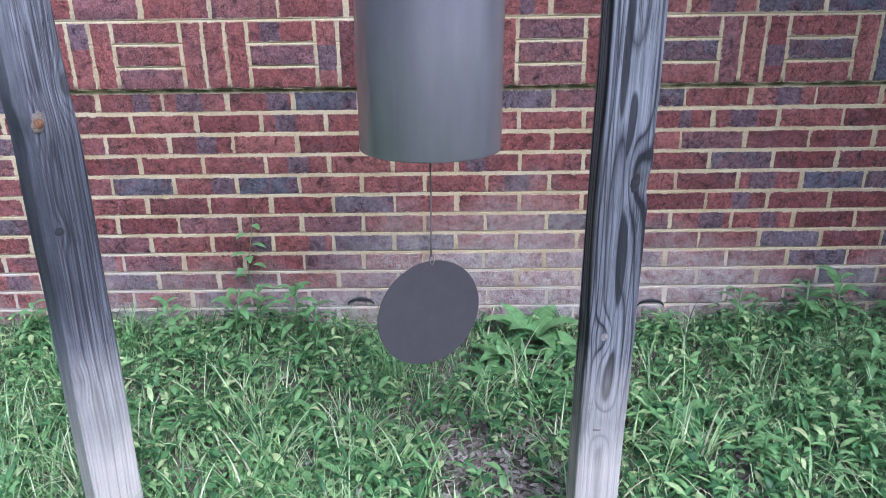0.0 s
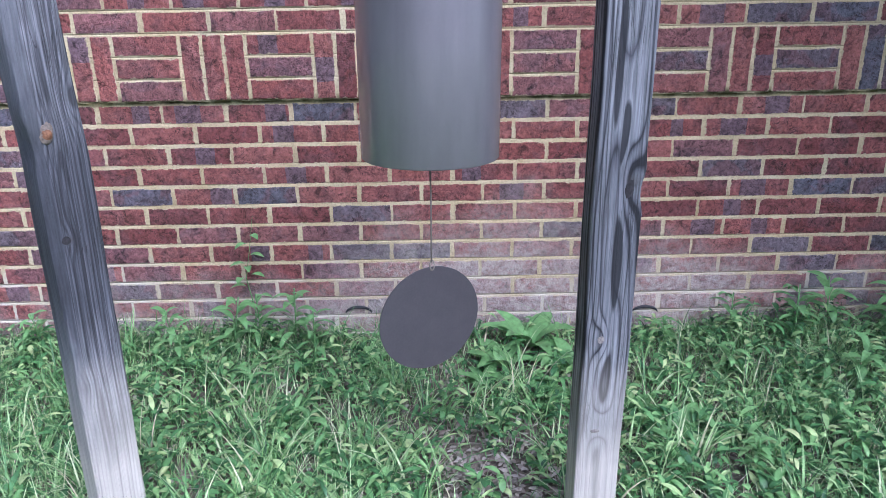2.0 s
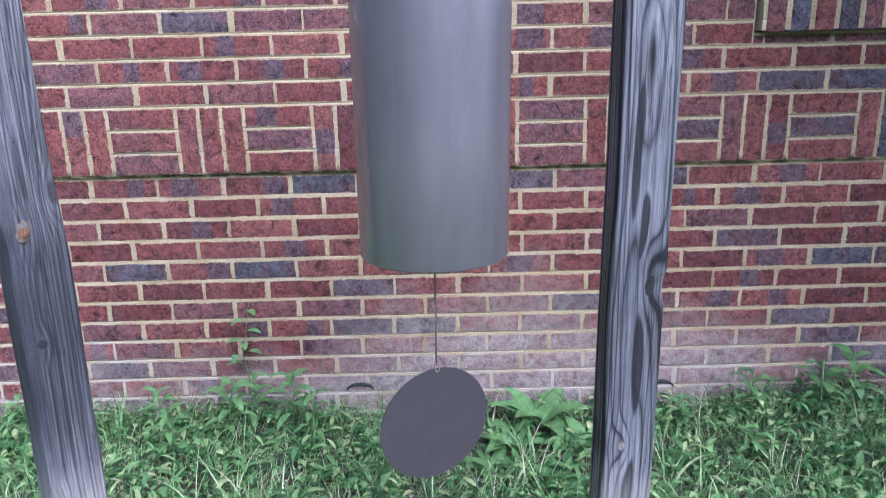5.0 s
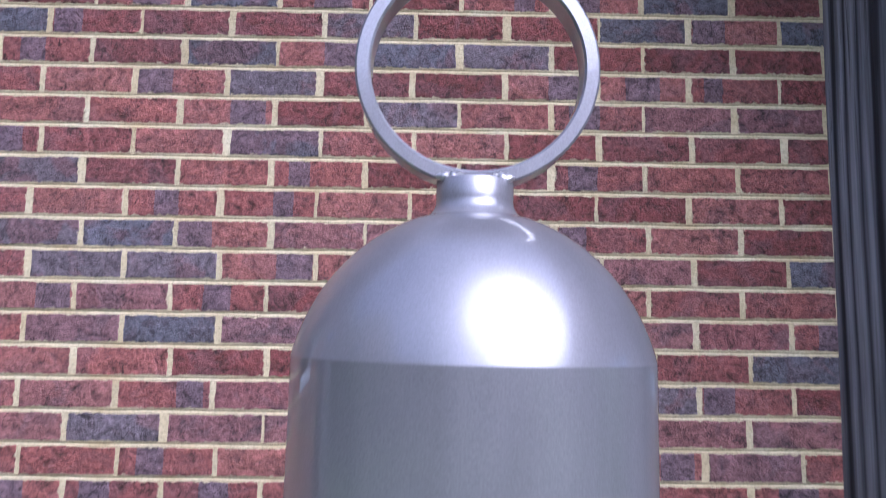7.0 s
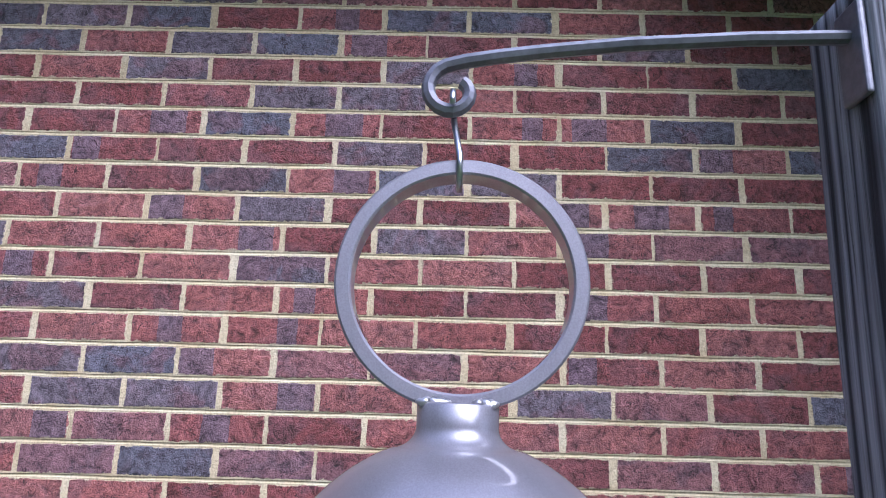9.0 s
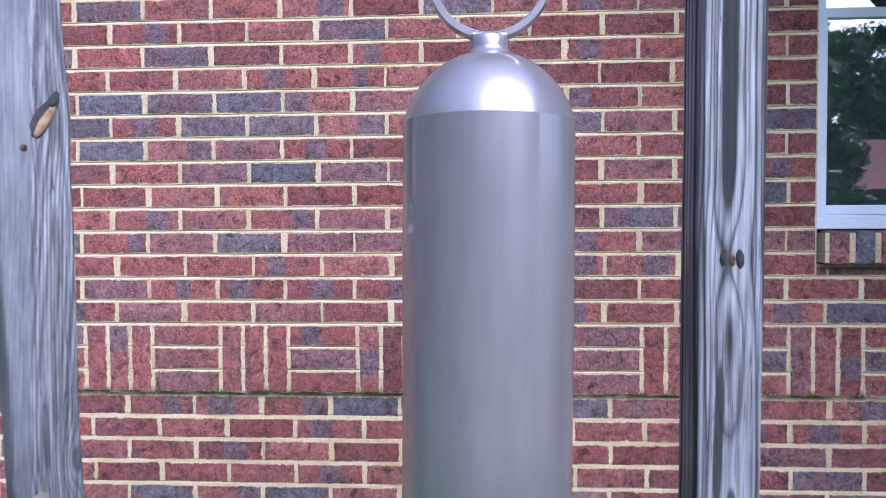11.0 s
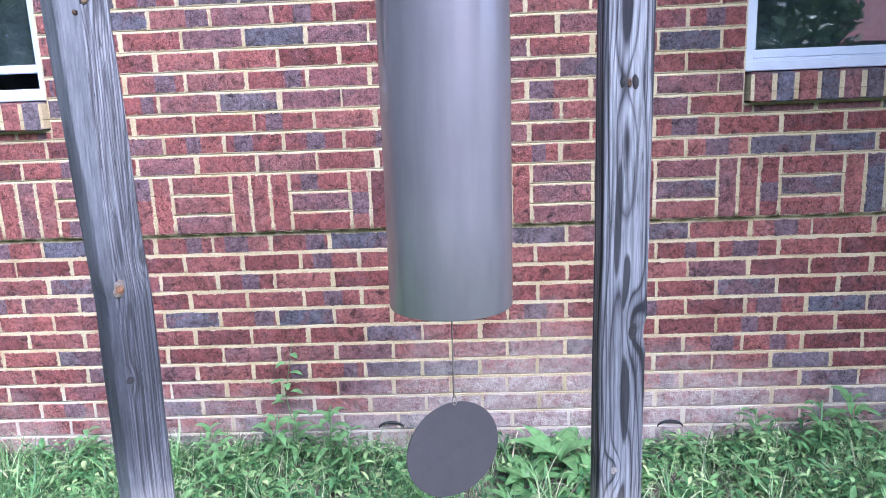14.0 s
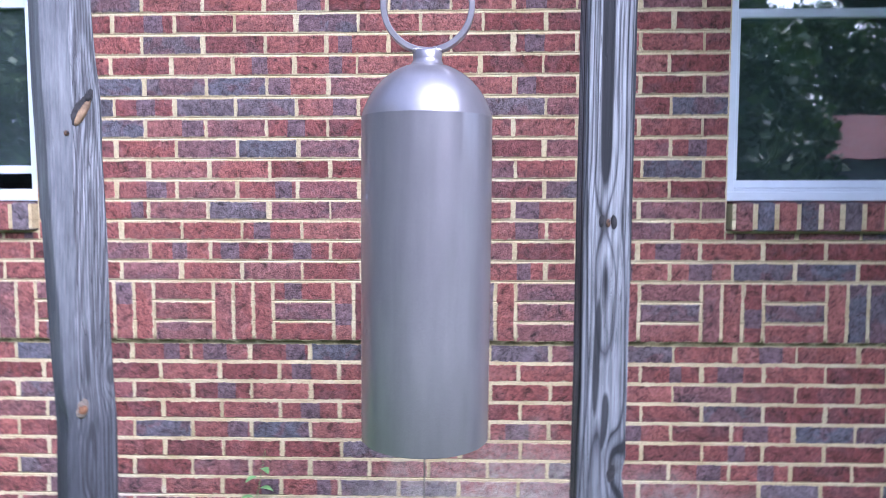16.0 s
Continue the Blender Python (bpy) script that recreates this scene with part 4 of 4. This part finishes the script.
def bare(x, y):
    """Thin patches in the sward, where soil and litter show."""
    v = noise.noise(Vector((x * 2.1 + 4.0, y * 2.1, 0.0)))
    c = math.exp(-(((x - 0.10) / 0.22) ** 2 + ((y + 0.72) / 0.30) ** 2))
    w = math.exp(-(((x - 0.30) / 0.17) ** 2 + ((y + 0.20) / 0.15) ** 2))
    return v * 0.5 + c * 0.85 + w * 0.8


gvs, gfs = [], []
count = 0
while count < 34000:
    x, y = rng.uniform(-2.1, 2.3), -abs(rng.uniform(0.0, 1.55))
    if rng.random() < bare(x, y) * 1.05:
        continue
    near_wall = math.exp(y / 0.12)
    tall = 0.6 + 0.9 * max(0, noise.noise(Vector((x * 1.3, y * 1.3, 7.0))) + 0.25)
    ln = rng.uniform(0.05, 0.15) * tall + 0.03 * near_wall
    if x > 0.8 or x < -0.15:
        ln *= 1.15
    h = rng.uniform(0, 2 * math.pi)
    y2 = min(y, -0.01)
    blade(gvs, gfs, x, y2, ground_z(x, y2) - 0.004, ln, rng.uniform(0.0018, 0.0050), h if y2 < -0.06 else -abs(h % math.pi), rng.uniform(0.05, 0.7), rng.uniform(0.3, 1.7))
    count += 1
for _ in range(9000):
    x, y = rng.gauss(0.1, 2.2), -abs(rng.gauss(0.6, 1.3)) - 0.02
    if -1.9 < x < 2.1 and y > -1.45:
        continue
    blade(gvs, gfs, x, y, ground_z(x, y) - 0.004, rng.uniform(0.05, 0.16), rng.uniform(0.003, 0.006), rng.uniform(0, 6.283), rng.uniform(0.05, 0.7), rng.uniform(0.3, 1.7), 3)
for _ in range(420):
    cx, cy = rng.uniform(-1.8, 2.0), -rng.uniform(0.03, 1.4)
    if rng.random() < bare(cx, cy) * 0.8:
        continue
    for _ in range(rng.randint(8, 18)):
        blade(gvs, gfs, cx + rng.gauss(0, 0.012), min(-0.01, cy + rng.gauss(0, 0.012)), ground_z(cx, cy) - 0.004, rng.uniform(0.10, 0.23), rng.uniform(0.0030, 0.0072), rng.uniform(0, 6.283) if cy < -0.1 else -rng.uniform(0, 3.14), rng.uniform(0.05, 0.5), rng.uniform(0.6, 2.0), 6)
tagged(new("grass", mesh_of("grass", gvs, gfs, GRASS, True)), "uneven green grass with bent blades and dry tips", "grass", kind="stuff")


def leaf(verts, faces, base, heading, lift, length, width, droop, fold=0.18):
    """A pointed oval leaf folded along its midrib, 5 rows long."""
    d = Vector((math.cos(heading), math.sin(heading), 0))
    s = Vector((-d.y, d.x, 0))
    p, ang, n = Vector(base), lift, 6
    b = len(verts)
    for k in range(n + 1):
        t = k / n
        w = width * math.sin(math.pi * t ** 0.8) ** 0.85 if 0 < k < n else 0.0008
        up = Vector((0, 0, 1)) * (w * fold)
        verts.extend([tuple(p - s * w / 2 + up), tuple(p), tuple(p + s * w / 2 + up)])
        p = p + (d * math.cos(ang) + Vector((0, 0, math.sin(ang)))) * (length / n)
        ang -= droop / n
    for k in range(n):
        a = b + 3 * k
        faces.append((a, a + 1, a + 4, a + 3))
        faces.append((a + 1, a + 2, a + 5, a + 4))


# small-leaved ground weeds filling the sward
wv, wf = [], []
for _ in range(3600):
    cx, cy = rng.uniform(-1.9, 2.1), -rng.uniform(0.02, 1.5)
    if rng.random() < bare(cx, cy) * 1.1:
        continue
    hh = rng.uniform(0.02, 0.10) + (0.05 if cx > 0.9 else 0.0)
    gz = ground_z(cx, cy)
    for i in range(rng.randint(5, 10)):
        q = (cx + rng.gauss(0, 0.012), min(-0.012, cy + rng.gauss(0, 0.012)), gz + hh * rng.uniform(0.2, 1.0))
        leaf(wv, wf, q, rng.uniform(0, 6.283) if cy < -0.08 else -rng.uniform(0, 3.14), rng.uniform(0.0, 0.9), 0.016 + 0.048 * rng.random() ** 1.5, rng.uniform(0.007, 0.020), rng.uniform(0.4, 1.5))
tagged(new("ground_weeds", mesh_of("ground_weeds", wv, wf, WEED, True)), "low small-leaved green weeds among the grass", "weeds", kind="stuff")

lv, lf = [], []
for k in range(6200):
    x, y = rng.uniform(-1.9, 2.1), -rng.uniform(0.05, 1.5)
    if k % 3 == 0:
        x, y = rng.gauss(0.10, 0.22), min(-0.05, rng.gauss(-0.75, 0.25))
    if rng.random() > 0.2 + bare(x, y):
        continue
    leaf(lv, lf, (x, y, ground_z(x, y) + rng.uniform(0.002, 0.014)), rng.uniform(0, 6.283), rng.uniform(-0.2, 0.5), rng.uniform(0.010, 0.036), rng.uniform(0.006, 0.018), rng.uniform(-0.6, 0.9), rng.uniform(-0.3, 0.4))
for _ in range(1500):
    x, y = rng.uniform(-1.6, 1.8), -rng.uniform(0.1, 1.4)
    blade(lv, lf, x, y, ground_z(x, y) + 0.004, rng.uniform(0.06, 0.16), rng.uniform(0.0015, 0.003), rng.uniform(0, 6.283), rng.uniform(1.2, 1.55), rng.uniform(-0.1, 0.3))
tagged(new("leaf_litter", mesh_of("leaf_litter", lv, lf, LITTER, True)), "dry brown fallen leaves and straw on soil", "leaf litter", kind="stuff")


def broad_weed(seed, leaves, length, width, stalk):
    r = random.Random(seed)
    top = new("broadleaf_weed")
    for i in range(leaves):
        v, f = [], []
        hd = i * 2.4 + r.uniform(-0.3, 0.3)
        if stalk:
            base = (0.004 * math.cos(hd), 0.004 * math.sin(hd), stalk * (0.25 + 0.75 * i / leaves))
        else:
            base = (0.006 * math.cos(hd), 0.006 * math.sin(hd), 0.005)
        leaf(v, f, base, hd, r.uniform(0.5, 1.1) if not stalk else r.uniform(0.1, 0.7), length * r.uniform(0.7, 1.15), width * r.uniform(0.75, 1.1), r.uniform(0.8, 1.6))
        put_part("leaf", mesh_of("leaf", v, f, WEED, True), top)
    if stalk:
        v, f = tube([(0, 0, -0.01), (0.004, 0.002, stalk * 0.5), (0.0, 0.004, stalk * 1.02)], 0.0022, 6)
        put_part("stem", mesh_of("stem", v, f, WEED, True), top)
    return top


plantain = tagged(broad_weed(1, 10, 0.165, 0.070, 0.0), "broad-leaved green plantain weed low in the grass", "weed", "weeds in the grass")
plantain.location = (0.28, -0.15, ground_z(0.28, -0.15) + 0.02)
for x, y, s, a in ((0.18, -0.24, 0.8, 1.0), (0.40, -0.26, 0.8, 2.2), (0.12, -0.34, 0.6, 3.4), (0.55, -0.48, 0.55, 0.6), (0.30, -0.42, 0.6, 5.0), (-0.80, -0.62, 0.55, 1.4), (1.05, -0.55, 0.7, 2.0), (0.62, -0.62, 0.7, 4.1)):
    c = copy_thing(plantain, pose(x, y, ground_z(x, y), 0, 0, math.degrees(a)) @ Matrix.Scale(s, 4))
    c.scale = (s, s, s)
upright = tagged(broad_weed(2, 14, 0.085, 0.024, 0.20), "upright leafy green weed with narrow leaves", "weed", "weeds in the grass")
upright.location = (-0.62, -0.10, ground_z(-0.62, -0.10))
spots = [(-0.70, -0.16, 1.1), (-0.50, -0.13, 1.15), (-0.42, -0.22, 0.9), (-0.80, -0.28, 0.9), (-0.9, -0.1, 0.8), (-1.35, -0.10, 0.8), (-1.15, -0.2, 0.7), (0.95, -0.12, 0.95), (1.15, -0.16, 1.1), (1.30, -0.10, 1.15),
         (1.45, -0.16, 1.25), (1.55, -0.08, 1.3), (1.62, -0.22, 1.2), (1.38, -0.32, 1.0), (1.2, -0.42, 0.9), (0.85, -0.35, 0.75), (0.72, -0.15, 0.7), (1.0, -0.75, 0.7), (-0.2, -0.3, 0.6), (-0.55, -0.5, 0.7), (-0.35, -0.65, 0.6), (0.75, -0.8, 0.6)]
for x, y, s in spots:
    a = rng.uniform(0, 360)
    c = copy_thing(upright, pose(x, y, ground_z(x, y), rng.uniform(-10, 10), rng.uniform(-10, 10), a))
    c.scale = (s, s, s)
# a creeper against the wall
cv = tagged(new("wall_creeper"), "thin creeper with small leaves against the brick", "weed")
cv.location = (-0.66, -0.02, 0.03)
pts = [(0, 0, 0), (0.01, 0.012, 0.12), (-0.012, 0.018, 0.24), (0.012, 0.020, 0.36), (0.03, 0.022, 0.46)]
v, f = tube(pts, lambda s: 0.0022 * (1.2 - s), 6)
put_part("stem", mesh_of("stem", v, f, WEED, True), cv)
for i, (px, pz, hd) in enumerate(((-0.01, 0.22, 3.4), (0.01, 0.26, -0.3), (-0.005, 0.30, 3.6), (0.012, 0.33, -0.2), (0.01, 0.37, -2.2), (0.02, 0.40, -0.8), (-0.02, 0.25, -1.6), (0.0, 0.29, -1.2))):
    v, f = [], []
    leaf(v, f, (px, 0.0, pz), hd, 0.3, 0.055, 0.026, 0.9)
    put_part("leaf", mesh_of("leaf", v, f, WEED, True), cv)

# ---------------------------------------------------------------- the yard behind: trees and a red-roofed house, seen in reflections
BARK = plain("bark", (0.11, 0.085, 0.065), 0.9, 0.0, 0.4, 14.0, 0.8)


def tree(x, y, height, spread_r, seed):
    r = random.Random(seed)
    top = tagged(new("tree"), "tall leafy green tree at the far side of the yard", "tree", "yard trees")
    top.location = (x, y, ground_z(x, y))
    v, f = tube([(0, 0, -0.2), (0.1, 0.05, height * 0.3), (-0.1, 0.1, height * 0.6), (0.1, 0, height * 0.92)], lambda s: 0.22 * (1.15 - s), 10)
    limbs = []
    for i in range(9):
        h = height * r.uniform(0.25, 0.8)
        a = i * 2.4
        l = spread_r * r.uniform(0.6, 0.95) * (1.2 - h / height)
        limbs.append((h, a, l))
        tv, tf = tube([(0, 0, h), (math.cos(a) * l * 0.5, math.sin(a) * l * 0.5, h + l * 0.35), (math.cos(a) * l, math.sin(a) * l, h + l * 0.5)], lambda s: 0.08 * (1.1 - s), 6)
        o = len(v)
        v += tv
        f += [tuple(i2 + o for i2 in q) for q in tf]
    put_part("trunk", mesh_of("trunk", v, f, BARK, True), top)
    lv, lf = [], []
    clumps = []
    for i in range(85):
        h = height * (0.04 + 0.88 * r.random())
        rr = spread_r * math.sin(math.pi * min(1, 0.12 + 0.85 * h / height)) ** 0.7 * r.uniform(0.35, 1.0)
        a = r.uniform(0, 6.283)
        clumps.append((math.cos(a) * rr, math.sin(a) * rr, h, r.uniform(0.5, 1.1)))
    for cx, cy, cz, cr in clumps:
        for _ in range(150):
            d = Vector((r.gauss(0, 1), r.gauss(0, 1), r.gauss(0, 0.7))).normalized() * cr * r.random() ** 0.4
            b = len(lv)
            p = Vector((cx, cy, cz)) + d
            s = r.uniform(0.11, 0.22)
            ax = Vector((r.gauss(0, 1), r.gauss(0, 1), r.gauss(0, 0.6))).normalized() * s
            bx = ax.cross(Vector((r.gauss(0, 1), r.gauss(0, 1), r.gauss(0, 1)))).normalized() * s * 0.55
            lv += [tuple(p - ax), tuple(p + bx), tuple(p + ax), tuple(p - bx)]
            lf.append((b, b + 1, b + 2, b + 3))
    put_part("crown", mesh_of("crown", lv, lf, CROWN), top)
    return top


# trees at (-9.5, -4.5), (-14, -1), (-10.5, -8) are added to darken the bell's left
for i, (x, y, h, s) in enumerate(((-9, -15, 9.5, 3.6), (-4.2, -17, 8.0, 3.4), (1.0, -19, 9.0, 3.4), (5.2, -15, 8.0, 3.0), (18, -15, 8.5, 3.2), (15, -11, 9, 3.6), (-14, -9, 9.5, 3.8), (20, -22, 10, 4), (-6.5, -20, 9, 3.6), (-1.6, -21, 9.5, 3.6), (3.2, -21, 8.5, 3.4), (7.6, -19, 7.0, 2.6), (22, -14, 8.5, 3.4), (-11.5, -12, 9, 3.6), (12.0, -31, 10, 4.4), (17.5, -32, 11, 4.6), (23, -29, 10, 4.2), (9.6, -21, 5.0, 2.0), (10.0, -28, 10, 4.2), (-9.5, -4.5, 9, 3.4), (-14, -1.0, 9.5, 4.0), (-10.5, -8.0, 8, 3.2), (14.5, -29, 10, 4.0))):
    tree(x, y, h, s, 40 + i)

house = tagged(new("neighbour_house"), "neighbouring low house with faded red roof and pale wall", "house")
house.location = (15.0, -24.0, ground_z(15.0, -24))
N_WALL = plain("neighbour_wall", (0.36, 0.31, 0.29), 0.85, 0.0, 0.15, 3.0)
N_ROOF = plain("neighbour_roof", (0.42, 0.13, 0.12), 0.8, 0.0, 0.25, 4.0)
part("wall", box(-6, 6, -3, 3, -0.2, 2.5), N_WALL, house)
bm = bmesh.new()
vs = [bm.verts.new(p) for p in ((-6.4, 3.4, 2.5), (6.4, 3.4, 2.5), (6.4, 0, 4.3), (-6.4, 0, 4.3), (-6.4, -3.4, 2.5), (6.4, -3.4, 2.5))]
for q in ((0, 1, 2, 3), (3, 2, 5, 4), (0, 3, 4), (1, 5, 2), (0, 4, 5, 1)):
    bm.faces.new([vs[i] for i in q])
part("roof", bm, N_ROOF, house)
for x in (-4, -1, 2.5):
    part("window", box(x, x + 1.2, 3.0, 3.05, 0.9, 2.0), GASKET, house)

# ---------------------------------------------------------------- added eave, out of view, and porch roof of the house
SOFFIT = plain("dark_soffit", (0.045, 0.042, 0.045), 0.8, 0.0, 0.2, 6.0)
SHINGLE = plain("roof_shingle", (0.075, 0.070, 0.072), 0.9, 0.0, 0.3, 12.0)
# unseen eave, added; its height and overhang set the shade on the upper wall
eave = tagged(new("eave"), "unseen dark boxed eave added above the brick wall to shade it", "eave", kind="structure")
part("soffit", box(WALL_X0, WALL_X1, -0.45, 0.24, 2.932, 2.96), SOFFIT, eave)
part("fascia", box(WALL_X0, WALL_X1, -0.48, -0.452, 2.91, 3.10, 0.004), SOFFIT, eave)
bm = bmesh.new()
vs = [bm.verts.new(p) for p in ((WALL_X0, -0.54, 3.102), (WALL_X1, -0.54, 3.102), (WALL_X1, 4.3, 5.03), (WALL_X0, 4.3, 5.03), (WALL_X0, -0.54, 3.125), (WALL_X1, -0.54, 3.125), (WALL_X1, 4.3, 5.06), (WALL_X0, 4.3, 5.06))]
for q in ((0, 3, 2, 1), (4, 5, 6, 7), (0, 1, 5, 4), (1, 2, 6, 5), (2, 3, 7, 6), (3, 0, 4, 7)):
    bm.faces.new([vs[i] for i in q])
part("roof", bm, SHINGLE, eave)
porch = tagged(new("porch_roof"), "dark porch roof beside the window, reflected in its glass", "porch roof", kind="structure")
bm = bmesh.new()
plan = ((0.24, -0.02), (4.65, -4.90), (4.65, -0.02))
ring = [[bm.verts.new((x, y, z)) for x, y in plan] for z in (2.78, 2.905)]
bm.faces.new(ring[0])
bm.faces.new(ring[1][::-1])
for i in range(3):
    j = (i + 1) % 3
    bm.faces.new((ring[0][i], ring[0][j], ring[1][j], ring[1][i]))
part("deck", bm, SOFFIT, porch)
for px, py in ((4.5, -3.0), (4.5, -0.6)):
    part("support", box(px - 0.06, px + 0.06, py - 0.06, py + 0.06, -0.05, 2.78, 0.004), SOFFIT, porch)

# ---------------------------------------------------------------- the bricks, last
rng = random.Random(77)
NEAR_X, NEAR_Z = (-1.0, 1.04), (0.30, 2.12)
unit = {}
rest = {t: ([], [], []) for t in BRICK}
for b in BRICKS:
    x0, x1, z0, z1, face, tone, soldier = b
    cx, cz = (x0 + x1) / 2, (z0 + z1) / 2
    kind = rng.randrange(len(SHAPES))
    m = placed(b, kind)
    if NEAR_X[0] < cx < NEAR_X[1] and NEAR_Z[0] < cz < NEAR_Z[1]:
        key = (kind, tone)
        if key not in unit:
            unit[key] = face_uv(mesh_of("brick", *SHAPES[kind], BRICK[tone]))
        ob = new("brick", unit[key])
        ob.parent = wall_upper if cz > BAND_LOW else wall_lower
        ob.matrix_basis = m
    else:
        vs, fs, uvs = rest[tone]
        uvs.extend((p[0], p[2]) for p in SHAPES[kind][0])
        o = len(vs)
        vs.extend(tuple(m @ Vector(p)) for p in SHAPES[kind][0])
        fs.extend(tuple(i + o for i in q) for q in SHAPES[kind][1])
for tone, (vs, fs, uvs) in rest.items():
    me = mesh_of("bricks_beyond", vs, fs, BRICK_ISLE[tone])
    idx = np.empty(len(me.loops), dtype=np.int32)
    me.loops.foreach_get("vertex_index", idx)
    me.uv_layers.new(name="face").data.foreach_set("uv", np.array(uvs)[idx].ravel())
    ob = new("bricks_beyond", me)
    ob.parent = wall_upper
    tagged(ob, kind="stuff")
